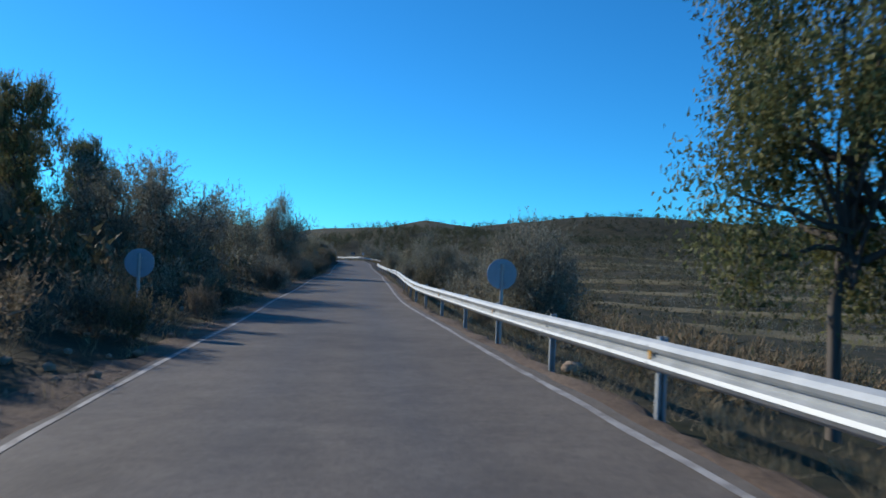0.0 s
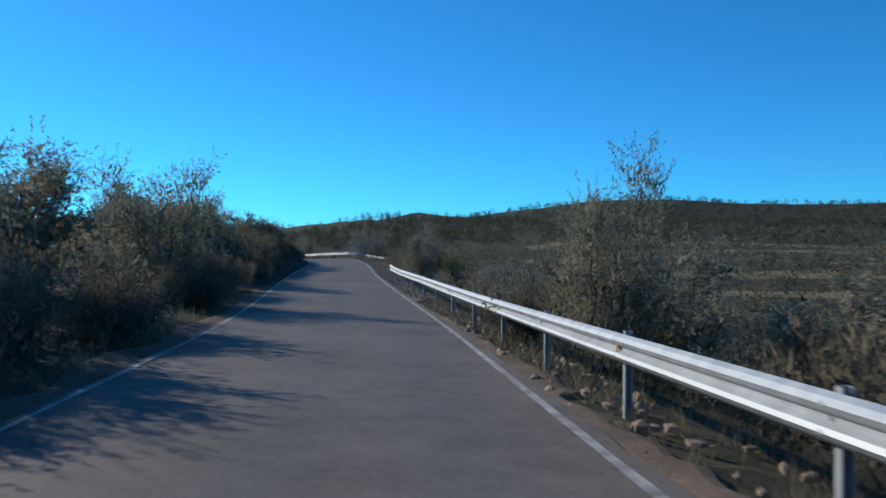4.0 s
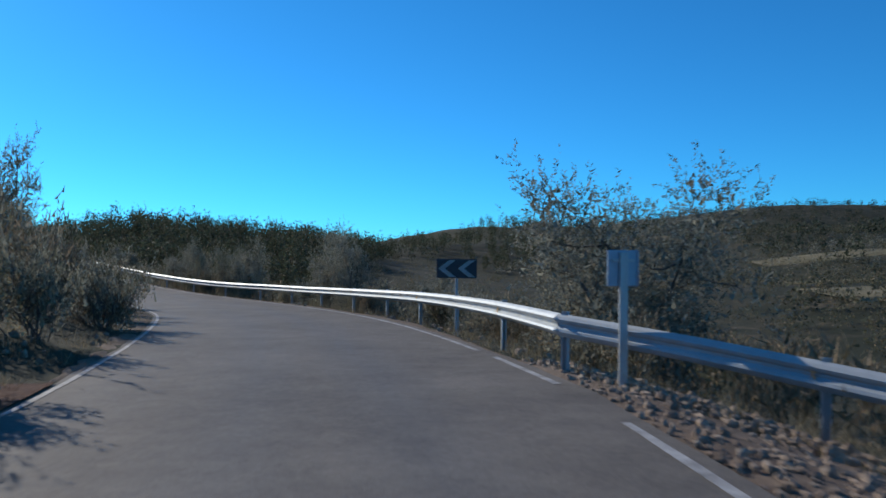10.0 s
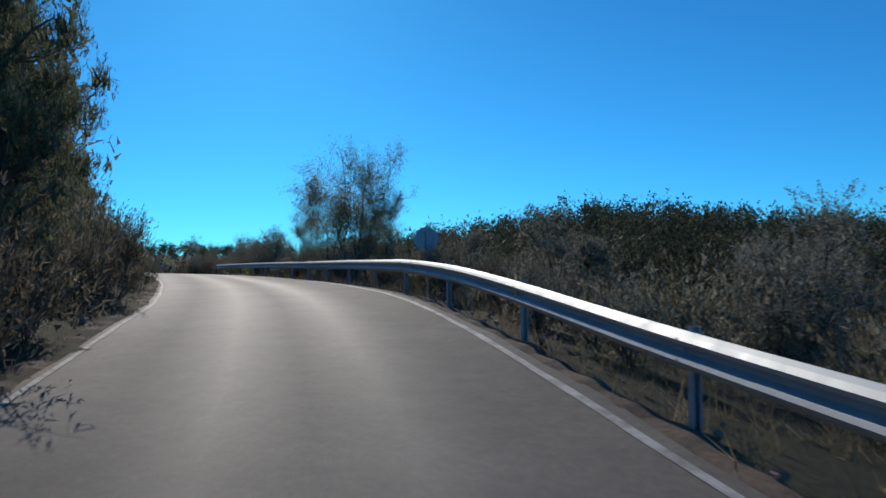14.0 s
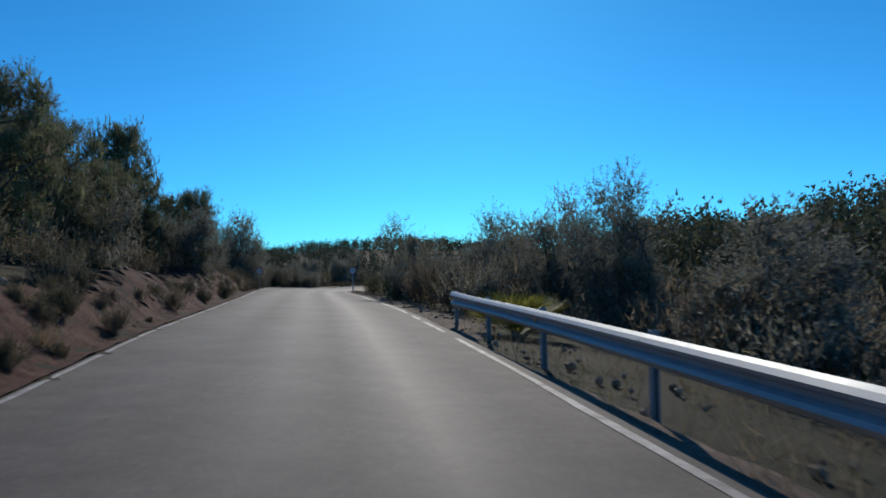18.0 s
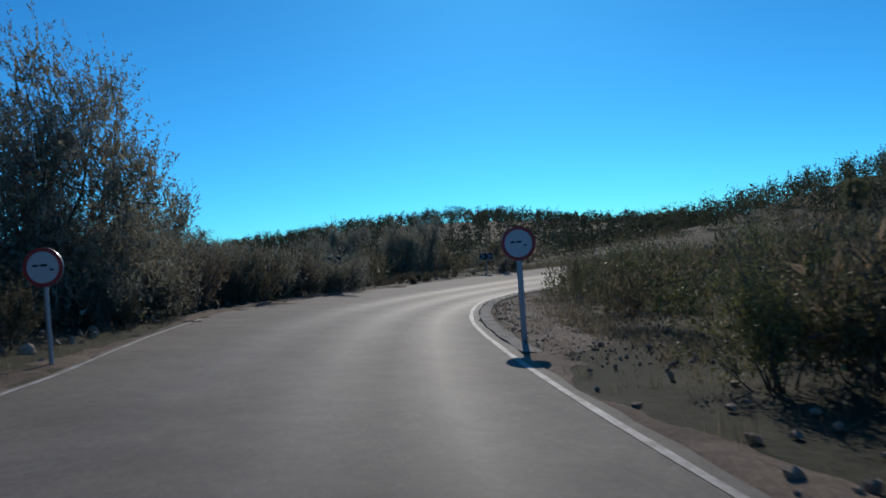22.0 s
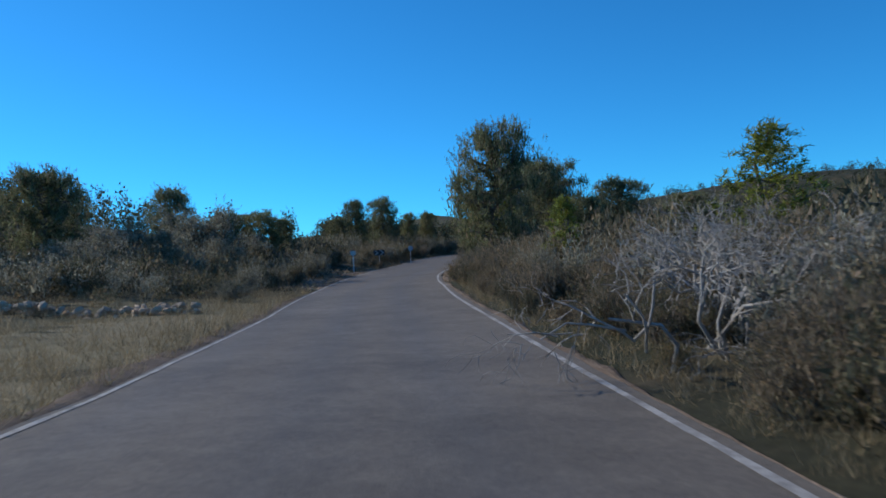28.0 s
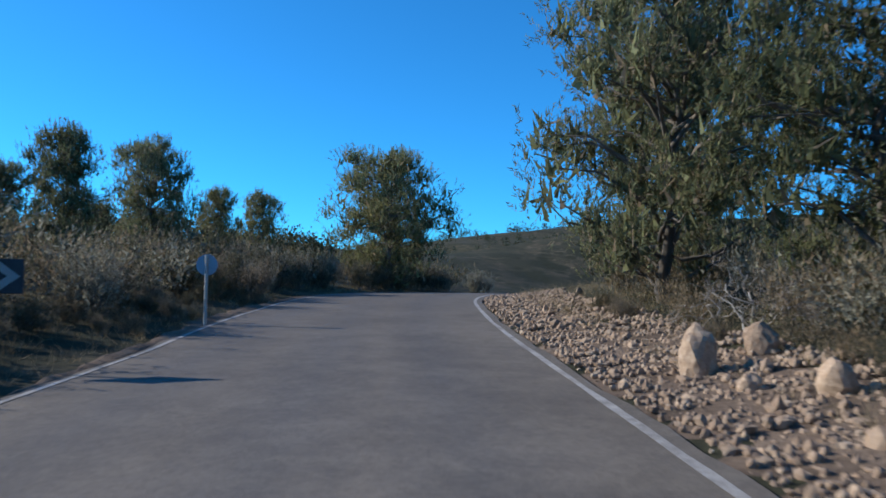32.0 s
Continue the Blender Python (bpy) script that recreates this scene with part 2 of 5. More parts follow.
SOIL = material("scrub_soil", build_soil)
FIELD = earthy("dry_field", [(0.3, (0.11, 0.098, 0.055)), (0.5, (0.18, 0.155, 0.09)), (0.75, (0.27, 0.225, 0.145))], 0.12, 4.0)
VERGE = earthy("verge_soil", [(0.3, (0.095, 0.07, 0.053)), (0.55, (0.175, 0.13, 0.099)), (0.8, (0.275, 0.212, 0.163))], 0.6, 14.0)
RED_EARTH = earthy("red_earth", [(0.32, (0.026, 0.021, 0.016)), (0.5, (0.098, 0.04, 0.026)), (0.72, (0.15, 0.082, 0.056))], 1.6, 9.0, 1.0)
OLIVE = leafy("olive_leaves", (0.11, 0.115, 0.09), (0.30, 0.295, 0.235), (0.34, 0.29, 0.215), 0.12, 0.36)
PINE = leafy("pine_needles", (0.075, 0.08, 0.05), (0.215, 0.23, 0.12), (0.30, 0.24, 0.17), 0.12, 0.42)
# darker copy of the pine needles: backlit shade of far woods put into colour
SHADE_PINE = leafy("far_pine_needles", (0.038, 0.046, 0.03), (0.105, 0.115, 0.07), (0.15, 0.125, 0.09), 0.12, 0.25)
LIME = leafy("young_pine_needles", (0.07, 0.09, 0.02), (0.21, 0.24, 0.055), None, 0, 0.4)
SCRUB = leafy("scrub_leaves", (0.06, 0.062, 0.04), (0.165, 0.155, 0.098), (0.24, 0.19, 0.13), 0.22, 0.32)
HEATH = leafy("heath_leaves", (0.085, 0.075, 0.054), (0.22, 0.192, 0.138), (0.30, 0.235, 0.17), 0.3, 0.34)
CAROB = leafy("carob_leaves", (0.065, 0.075, 0.036), (0.20, 0.21, 0.09), (0.26, 0.235, 0.10), 0.1, 0.24, 0.3)
STRAW = leafy("dry_grass", (0.15, 0.118, 0.07), (0.33, 0.265, 0.17), None, 0, 0.3, 0.7)
PALM = leafy("fan_palm_leaves", (0.07, 0.085, 0.02), (0.26, 0.24, 0.05), None, 0, 0.35, 0.4)
WILLOW = leafy("sparse_leaves", (0.12, 0.115, 0.075), (0.30, 0.28, 0.18), (0.28, 0.23, 0.13), 0.2, 0.55)
RED, WHITE, BLACK = painted("sign_red", (0.42, 0.04, 0.035)), painted("sign_white", (0.6, 0.6, 0.58)), painted("sign_black", (0.02, 0.022, 0.03))
BLUE_GREY, POLE = painted("sign_back_grey", (0.30, 0.36, 0.43), 0.4, 0.3, 0.3), painted("pole_grey", (0.42, 0.43, 0.43), 0.45, 0.3, 0.4)
AMBER = painted("reflector_amber", (0.75, 0.38, 0.02), 0.3)
CONCRETE = earthy("old_concrete", [(0.3, (0.17, 0.155, 0.14)), (0.7, (0.30, 0.28, 0.255))], 1.5, 25.0, 0.3)

# ---------------------------------------------------------------- helpers for meshes
def mesh_of(name, verts, faces, mats, index=None, smooth=False):
    """A mesh from arrays; faces may be an (n, 3) or (n, 4) array."""
    me = bpy.data.meshes.new(name)
    faces = np.asarray(faces, dtype=np.int32)
    verts = np.asarray(verts, dtype=np.float32)
    n, k = faces.shape
    me.vertices.add(len(verts))
    me.vertices.foreach_set("co", verts.ravel())
    me.loops.add(n * k)
    me.loops.foreach_set("vertex_index", faces.ravel())
    me.polygons.add(n)
    me.polygons.foreach_set("loop_start", np.arange(0, n * k, k, dtype=np.int32))
    if index is not None:
        me.polygons.foreach_set("material_index", np.asarray(index, dtype=np.int32))
    me.polygons.foreach_set("use_smooth", np.full(n, smooth))
    me.update(calc_edges=True)
    for m in mats:
        me.materials.append(m)
    return me


def part(name, bm, mat, parent, label="", smooth=False):
    """Links a bmesh, or a ready mesh, as one part under a thing."""
    if isinstance(bm, bmesh.types.BMesh):
        me = bpy.data.meshes.new(name)
        bmesh.ops.recalc_face_normals(bm, faces=bm.faces)
        bm.to_mesh(me)
        bm.free()
        me.materials.append(mat)
        if smooth:
            me.polygons.foreach_set("use_smooth", np.full(len(me.polygons), True))
    else:
        me = bm
    ob = new(name, me)
    ob.parent = parent
    if label:
        tagged(ob, label)
    return ob


def box(bm, sx, sy, sz, at=(0, 0, 0), turn=None, bevel=0.0):
    r = bmesh.ops.create_cube(bm, size=1.0)
    bmesh.ops.scale(bm, vec=(sx, sy, sz), verts=r["verts"])
    if bevel:
        es = list({e for v in r["verts"] for e in v.link_edges})
        r = bmesh.ops.bevel(bm, geom=es, offset=bevel, segments=1, affect="EDGES")
    m = Matrix.Translation(at) @ (turn.to_4x4() if turn else Matrix())
    bmesh.ops.transform(bm, matrix=m, verts=r["verts"])


def cylinder(bm, radius, depth, at=(0, 0, 0), axis="Z", sides=14, radius2=None):
    r = bmesh.ops.create_cone(bm, cap_ends=True, segments=sides, radius1=radius, radius2=radius if radius2 is None else radius2, depth=depth)
    m = Matrix.Translation(at)
    if axis == "Y":
        m = m @ Matrix.Rotation(radians(90), 4, "X")
    if axis == "X":
        m = m @ Matrix.Rotation(radians(90), 4, "Y")
    bmesh.ops.transform(bm, matrix=m, verts=r["verts"])


# ---------------------------------------------------------------- the road's line: x, y, z on the road where the car drives
LINE_SOUTH = [
    (1.4, -40, -0.9), (0.6, -20, -1.2), (0, -0, -1.5), (-0.4, 10, -1.69), (-0.6, 20, -1.86), (-0.9, 30, -1.99), (-0.9, 40, -2.08), (-1, 50, -2.14),
    (-1.1, 60, -2.24), (-1, 70, -2.41), (-0.9, 80, -2.58), (-1.1, 90, -2.63), (-1.4, 100, -2.6), (-1.5, 110, -2.53), (-1.6, 120, -2.44), (-1.9, 130, -2.33),
    (-2.7, 139.9, -2.26), (-3.9, 149.9, -2.23)]
LINE_MIDDLE = [
    (-5.7, 159.7, -2.25), (-8.4, 169.3, -2.39), (-12, 178.7, -2.64), (-16.7, 187.5, -2.85), (-22.3, 195.8, -2.9), (-28.8, 203.3, -2.6), (-36, 210.2, -2.00), (-43.6, 216.7, -1.80),
    (-51.6, 222.8, -1.70), (-59.7, 228.6, -1.61), (-68, 234.2, -1.56), (-76.5, 239.6, -1.56), (-84.9, 244.9, -1.64), (-93.5, 250.1, -1.79), (-102, 255.3, -1.97), (-110.5, 260.5, -2.17),
    (-118.8, 266.1, -2.43)]
LINE_NORTH = [
    (-126.7, 272.3, -2.74), (-133.6, 279.4, -3.15), (-139.5, 287.5, -3.55), (-143.9, 296.5, -3.84), (-146.6, 306.1, -3.96), (-147.7, 316, -4.00), (-147, 326, -4.02), (-145.2, 335.8, -3.98),
    (-143.2, 345.7, -3.87), (-141.2, 355.5, -3.72), (-138.8, 365.2, -3.54), (-135.8, 374.7, -3.32), (-132.84, 382.37, -3.09), (-128.7, 391.2, -2.70), (-124.4, 399.9, -2.25), (-119.4, 408.2, -1.90),
    (-112.6, 415.4, -1.80), (-104, 421, -1.95), (-84, 430, -3.15), (-55, 442, -4.95)]
# how far the road leans over to the right, in degrees
LEAN = [(-40, -2), (0, -2.4), (16, -1.1), (32, -1.0), (49, -0.9), (65, -0.2), (82, 1.1), (98, 1.5), (115, 1.6), (132, 1.7), (149, 0.5), (165, -0.8), (181, -0.3), (197, 0.0), (211, -0.1), (226, -1.6), (241, -0.1), (257, 1.4), (273, 2.2), (289, 2.9), (305, 3.8), (320, 3.8), (336, 3.8), (352, 4.1), (368, 5.5), (384, 3.8), (400, 2.0), (416, -0.5), (432, -1.2), (448, -0.8), (470, 0)]


def spline(points, step=0.5):
    """A smooth line through the points, at even steps."""
    p = np.array(points, dtype=float)
    e = np.vstack([2 * p[0] - p[1], p, 2 * p[-1] - p[-2]])
    out = []
    for i in range(1, len(e) - 2):
        p0, p1, p2, p3 = e[i - 1:i + 3]
        d = [max(1e-6, np.linalg.norm(b - a)) ** 0.5 for a, b in ((p0, p1), (p1, p2), (p2, p3))]
        m1 = d[1] * ((p1 - p0) / d[0] - (p2 - p0) / (d[0] + d[1]) + (p2 - p1) / d[1])
        m2 = d[1] * ((p2 - p1) / d[1] - (p3 - p1) / (d[1] + d[2]) + (p3 - p2) / d[2])
        t = np.linspace(0, 1, max(2, int(np.linalg.norm(p2 - p1) / step)), endpoint=False)[:, None]
        out.append((2 * t**3 - 3 * t**2 + 1) * p1 + (t**3 - 2 * t**2 + t) * m1 + (3 * t**2 - 2 * t**3) * p2 + (t**3 - t**2) * m2)
    return np.vstack(out + [p[-1:]])


ROAD = spline(LINE_SOUTH + LINE_MIDDLE + LINE_NORTH)
ARC = np.concatenate([[0], np.cumsum(np.linalg.norm(np.diff(ROAD[:, :2], axis=0), axis=1))])
ARC -= np.interp(0.0, ROAD[:200, 1], ARC[:200])          # metre 0 where the drive starts
# marks along the road: a few stretches count slightly long or short
ARC = np.interp(ARC, [-60] + [0.0, 47.1, 91.8, 106.8, 120.7, 134.8, 151.0, 167.5, 182.1, 194.9, 220.2, 231.3, 268.4, 308.2, 321.3, 342.6, 370.9, 392.8, 406.3, 448.2] + [598.2], [-60] + [0, 47.7, 93.7, 109.4, 124.2, 139.2, 156.1, 172.9, 187.3, 199.4, 221.9, 232.6, 269.2, 308.7, 321.8, 342.9, 371.2, 392.9, 406.3, 447.9] + [597.9])
_t = np.gradient(ROAD[:, :2], axis=0)
TANGENT = _t / np.linalg.norm(_t, axis=1)[:, None]
# edges of the asphalt, left and right of that line
LEFT_EDGE = [(-45, -2.65), (9, -2.65), (26, -2.72), (57, -3.2), (101, -3.6), (119, -3.9), (134, -3.65), (150, -3.5), (166, -3.15), (185, -3.1), (198, -3.4), (209, -3.0), (216, -2.75), (224, -2.55), (232, -2.8),
             (241, -2.9), (250, -3.25), (271, -3.75), (293, -3.75), (312, -4.15), (320, -4.6), (334, -6.3), (350, -6.4), (358, -6.1), (382, -4.6), (402, -3.2), (415, -2.95), (430, -3.15), (452, -4.1), (460, -3.6), (475, -3.4)]
RIGHT_EDGE = [(-45, 2.7), (9, 2.7), (26, 2.2), (40, 1.95), (57, 1.98), (102, 1.7), (118, 1.25), (132, 1.28), (148, 1.8), (165, 2.85), (183, 3.03), (195, 2.97), (207, 2.42), (230, 2.7),
              (241, 2.68), (262, 2.38), (278, 2.4), (295, 2.5), (303, 2.55), (312, 2.35), (317, 2.15), (326, 1.75), (333, 1.45), (341, 1.03), (347, 0.97), (354, 1.1), (362, 1.3), (372, 2.0), (380, 2.55), (401, 2.65), (414, 2.65), (427, 2.72), (431, 2.55), (440, 2.3), (456, 2.38), (480, 2.4)]


def table(rows, s):
    a = np.array(rows)
    return np.interp(s, a[:, 0], a[:, 1])


def on_road(s, d=0.0):
    """The place s metres along the road and d metres to its right: x, y, z of the road there and its heading."""
    x, y, z = (float(np.interp(s, ARC, ROAD[:, j])) for j in range(3))
    tx, ty = (float(np.interp(s, ARC, TANGENT[:, j])) for j in range(2))
    lean = math.tan(radians(float(np.interp(s, [r[0] for r in LEAN], [r[1] for r in LEAN]))))
    return x + d * ty, y - d * tx, z - max(-8.0, min(8.0, d)) * lean, math.degrees(math.atan2(-tx, ty))


# how the land rises beside the road: metres along it, then the rise 3, 10 and 30 m from its edge
LAND_LEFT = [(-45, 0.5, 2.2, 6), (60, 0.5, 2.0, 5), (95, 0.5, 1.5, 2.5), (112, 1.35, 1.7, 1.8), (150, 1.35, 1.6, 1.5), (168, 0.8, 2.0, 4), (215, 0.8, 2.2, 4.5), (240, 1.2, 2.4, 4.2), (260, 1.3, 2.3, 3.8), (275, 1.2, 2.2, 3.5), (295, 1.2, 2.2, 3.5),
             (310, 0.7, 1.5, 2.5), (335, 0.1, 0.2, 0), (360, -0.2, -0.5, -1), (395, -0.3, -0.6, -0.4), (420, 0.1, 0.5, 1.5), (445, 0.4, 1.2, 3), (500, 0.4, 1.2, 2)]
LAND_RIGHT = [(-45, -0.8, -2.6, -5), (95, -0.7, -2.4, -5), (112, -0.2, -1.4, -4), (150, -0.3, -1.8, -4.5), (170, -0.9, -2.8, -4.5), (255, -0.8, -2.4, -4), (275, -0.1, -0.6, -2),
              (310, 0.1, 0.2, -0.5), (335, 0.1, 0.6, 1.5), (365, 0.3, 1.2, 3), (410, 0.4, 1.2, 2.5), (440, 0.6, 1.4, 2.6), (500, 0.3, 0.8, 1)]
HILLS = [  # x, y, height, reach along x and y
    (236, 760, 32, 182, 127), (550, 690, 21, 231, 181), (-18, 480, 11, 60, 60), (20, 1150, 42, 240, 220), (-50, 440, 14, 110, 95), (-80, 312, 9, 55, 45), (-172, 425, 10.5, 42, 52), (-480, 540, 17, 150, 110),
    (-330, 150, 13, 90, 120), (150, 420, 4, 120, 160), (700, 500, 30, 260, 400), (-900, 1000, 14, 300, 300), (-250, -300, 30, 150, 200), (500, -500, 40, 300, 250), (-1200, 100, 30, 400, 500)]


def far_land(x, y):
    z = np.full_like(x, -8.0)
    for hx, hy, h, rx, ry in HILLS:
        z = z + h * np.exp(-((x - hx) / rx) ** 2 - ((y - hy) / ry) ** 2)
    z = z + 14 * np.clip((0.6 * x + y - 120) / 420, 0, 1) * np.clip((x - 10) / 60, 0, 1)
    return z + 1.1 * np.sin(x * 0.031 + 1) * np.cos(y * 0.027) + 0.5 * np.sin(x * 0.09 + y * 0.07)


def land(x, y):
    """Height of the ground at arrays x, y."""
    x, y = np.atleast_1d(np.asarray(x, float)), np.atleast_1d(np.asarray(y, float))
    out = np.empty_like(x)
    R, A, T = ROAD[::2], ARC[::2], TANGENT[::2]
    for a in range(0, len(x), 4000):
        px, py = x[a:a + 4000], y[a:a + 4000]
        i = ((px[:, None] - R[None, :, 0]) ** 2 + (py[:, None] - R[None, :, 1]) ** 2).argmin(1)
        vx, vy = px - R[i, 0], py - R[i, 1]
        s = A[i] + vx * T[i, 0] + vy * T[i, 1]
        d = vx * T[i, 1] - vy * T[i, 0]
        dist = np.hypot(vx, vy)
        lean = np.tan(np.radians(np.interp(s, [r[0] for r in LEAN], [r[1] for r in LEAN])))
        z = R[i, 2] - 0.06 - np.clip(d, -8, 8) * lean
        for rows, edge, side in ((LAND_LEFT, LEFT_EDGE, -1), (LAND_RIGHT, RIGHT_EDGE, 1)):
            off = np.where(d * side > 0, dist - np.abs(table(edge, s)), -1)
            r = np.array(rows)
            r3, r10, r30 = (np.interp(s, r[:, 0], r[:, j]) for j in (1, 2, 3))
            o = np.clip(off - 0.5, 0, 60)
            rise = np.where(o < 3, r3 * (o / 3) ** 1.3, np.where(o < 10, r3 + (r10 - r3) * (o - 3) / 7, r10 + (r30 - r10) * np.clip((o - 10) / 20, 0, 1)))
            z = z + np.where(off > 0, rise, 0)
        rough = 0.10 * np.sin(px * 1.9 + 0.7 * py) * np.sin(py * 1.3) + 0.16 * np.sin(px * 0.61 + 2) * np.cos(py * 0.53)
        z = z + rough * np.clip((dist - 5.5) / 4, 0, 1)
        w = np.clip((dist - 22) / 50, 0, 1)
        w = w * w * (3 - 2 * w)
        out[a:a + 4000] = z * (1 - w) + far_land(px, py) * w
    return out


def spot(s, d):
    """The ground s metres along the road and d metres to the right of its line."""
    x, y, _, head = on_road(s, d)
    return x, y, float(land(x, y)[0]), head


# ---------------------------------------------------------------- ground
def axis(lo, hi, step, out):
    far = [6, 10, 16, 24, 36, 50, 75, 110, 160, 230, 330, 470, 650, 900, 1300, 1900, 2700][:out]
    return np.concatenate([lo - np.array(far[::-1]), np.arange(lo, hi + step / 2, step), hi + np.array(far)])


gx, gy = axis(-185, 45, 1.25, 17), axis(-45, 450, 1.25, 17)
gx = np.concatenate([gx[gx < -285], np.arange(-285, -185, 5.0), gx[(gx >= -185) & (gx <= 45)], np.arange(50, 246, 5.0), np.arange(250, 900, 14.0), gx[gx > 905]])
gy = np.concatenate([gy[gy <= 450], np.arange(455, 1000, 12.0), gy[gy > 1005]])
GX, GY = np.meshgrid(gx, gy)
GZ = land(GX.ravel(), GY.ravel())
nx, ny = len(gx), len(gy)
q = (np.arange(ny - 1)[:, None] * nx + np.arange(nx - 1)).ravel()
ground_mesh = mesh_of("ground", np.stack([GX.ravel(), GY.ravel(), GZ], 1), np.stack([q, q + 1, q + nx + 1, q + nx], 1), [SOIL], smooth=True)
ground = tagged(new("ground", ground_mesh), "dry brown scrubland soil with sparse green growth", "ground", kind="structure")


# ---------------------------------------------------------------- road, its edge lines and verges
def strip(name, mat, s0, s1, left, right, lift, step=0.5, cross=2, thick=0.0, wobble=0.0, tracked=False):
    """A ribbon along the road between two offsets, each a function of s."""
    ss = np.arange(s0, s1 + step / 2, step)
    verts, across = [], []
    for s in ss:
        a, b = left(s), right(s)
        if wobble:
            a += wobble * noise.noise((s * 0.9, 3.1, a)) + 0.4 * wobble * noise.noise((s * 3.7, 8.0, a))
            b += wobble * noise.noise((s * 0.9, 7.7, b)) + 0.4 * wobble * noise.noise((s * 3.7, 5.0, b))
        for k in range(cross + 1):
            d = a + (b - a) * k / cross
            x, y, z, _ = on_road(s, d)
            verts.append((x, y, z + lift - 0.006 * abs(d)))
            across.append(d)
        if thick:
            for d in (b, a):
                x, y, z, _ = on_road(s, d)
                verts.append((x, y, z + lift - thick))
                across.append(d)
    w = cross + 1 + (2 if thick else 0)
    f = []
    for i in range(len(ss) - 1):
        for k in range(w if thick else w - 1):
            f.append((i * w + k, i * w + (k + 1) % w, (i + 1) * w + (k + 1) % w, (i + 1) * w + k))
    me = mesh_of(name, verts, f, [mat])
    if tracked:
        flat = me.attributes.new("across", "FLOAT", "POINT")
        flat.data.foreach_set("value", np.array(across, dtype=np.float32))
    return new(name, me)


def left_at(s):
    return float(table(LEFT_EDGE, s))


def right_at(s):
    return float(table(RIGHT_EDGE, s))


road = tagged(strip("road", ASPHALT, -40, 520, lambda s: left_at(s) - 0.12, lambda s: right_at(s) + 0.22, 0.0, cross=16, thick=0.12, wobble=0.07, tracked=True),
              "narrow grey worn asphalt country road", "road", kind="structure")


def verge(s0, s1, side, wide, lift=0.02, mat=None, step=0.3):
    """A strip of bare stony earth lying on the ground along the asphalt."""
    vs, ss = [], np.arange(s0, s1 + step / 2, step)
    for s in ss:
        e = left_at(s) - 0.10 if side < 0 else right_at(s) + (0.62 if 322 < s < 371 else 0.16)
        w = wide * (0.72 + 0.5 * noise.noise((s * 0.3, side, 1.7)) + 0.3 * noise.noise((s * 1.1, side, 6.1)) + 0.22 * noise.noise((s * 3.1, side, 9.4))) * min(1, (s - s0 + 0.2) / 7, (s1 - s + 0.2) / 7)
        for k in range(6):
            x, y, _, _ = on_road(s, e + side * w * k / 5)
            vs.append((x, y))
    p = np.array(vs)
    z = land(p[:, 0], p[:, 1]) + np.tile(np.array([0.0, 0.03, 0.045, 0.05, 0.03, -0.05]), len(ss)) + lift - 0.02
    q = (np.arange(len(ss) - 1)[:, None] * 6 + np.arange(5)).ravel()
    f = np.stack([q, q + 1, q + 7, q + 6], 1)
    me = mesh_of("verge", np.column_stack([p, z]), f if side > 0 else f[:, ::-1], [mat or VERGE])
    return tagged(new("verge", me), "bare stony earth verge beside the asphalt", "verge", kind="structure")


for s0, s1, side, wide in ((-20, 90, 1, 0.8), (92, 168, 1, 3.0), (168, 268, 1, 0.55), (268, 318, 1, 2.0), (318, 372, 1, 3.0), (372, 396, 1, 0.8), (396, 434, 1, 0.4), (432, 480, 1, 3.6),
                           (-20, 60, -1, 1.2), (60, 165, -1, 0.9), (165, 262, -1, 0.8), (262, 326, -1, 1.8), (326, 372, -1, 1.0), (372, 430, -1, 0.8), (432, 456, -1, 3.0), (456, 500, -1, 0.8)):
    verge(s0, s1, side, wide)


# ---------------------------------------------------------------- pale terraced fields in the valley
def terrace(u0, u1, x0, x1):
    """A mown strip following the contour, laid over the valley floor."""
    xs, us = np.arange(x0, x1 + 1, 4.0), np.linspace(u0, u1, 6)
    X, U = np.meshgrid(xs, us)
    U = U + 5 * np.sin(X * 0.045 + u0) + (U - (u0 + u1) / 2) * 0.25 * np.sin(X * 0.11 + u1)
    Y = U - 0.6 * X
    Z = land(X.ravel(), Y.ravel()) + 0.25
    Z[:len(xs)] -= 1.2
    Z[-len(xs):] -= 1.2
    n = len(xs)
    q = (np.arange(5)[:, None] * n + np.arange(n - 1)).ravel()
    me = mesh_of("field_terrace", np.column_stack([X.ravel(), Y.ravel(), Z]), np.stack([q, q + 1, q + n + 1, q + n], 1), [FIELD], smooth=True)
    tagged(new("field_terrace", me), "pale dry grass field terrace in the valley", "field", kind="structure")


for u0, u1, x0, x1 in ((112, 126, 40, 120), (146, 156, 36, 190), (176, 194, 34, 200), (214, 226, 30, 230), (250, 268, 34, 230), (292, 302, 40, 240), (330, 346, 50, 240)):
    terrace(u0, u1, x0, x1)

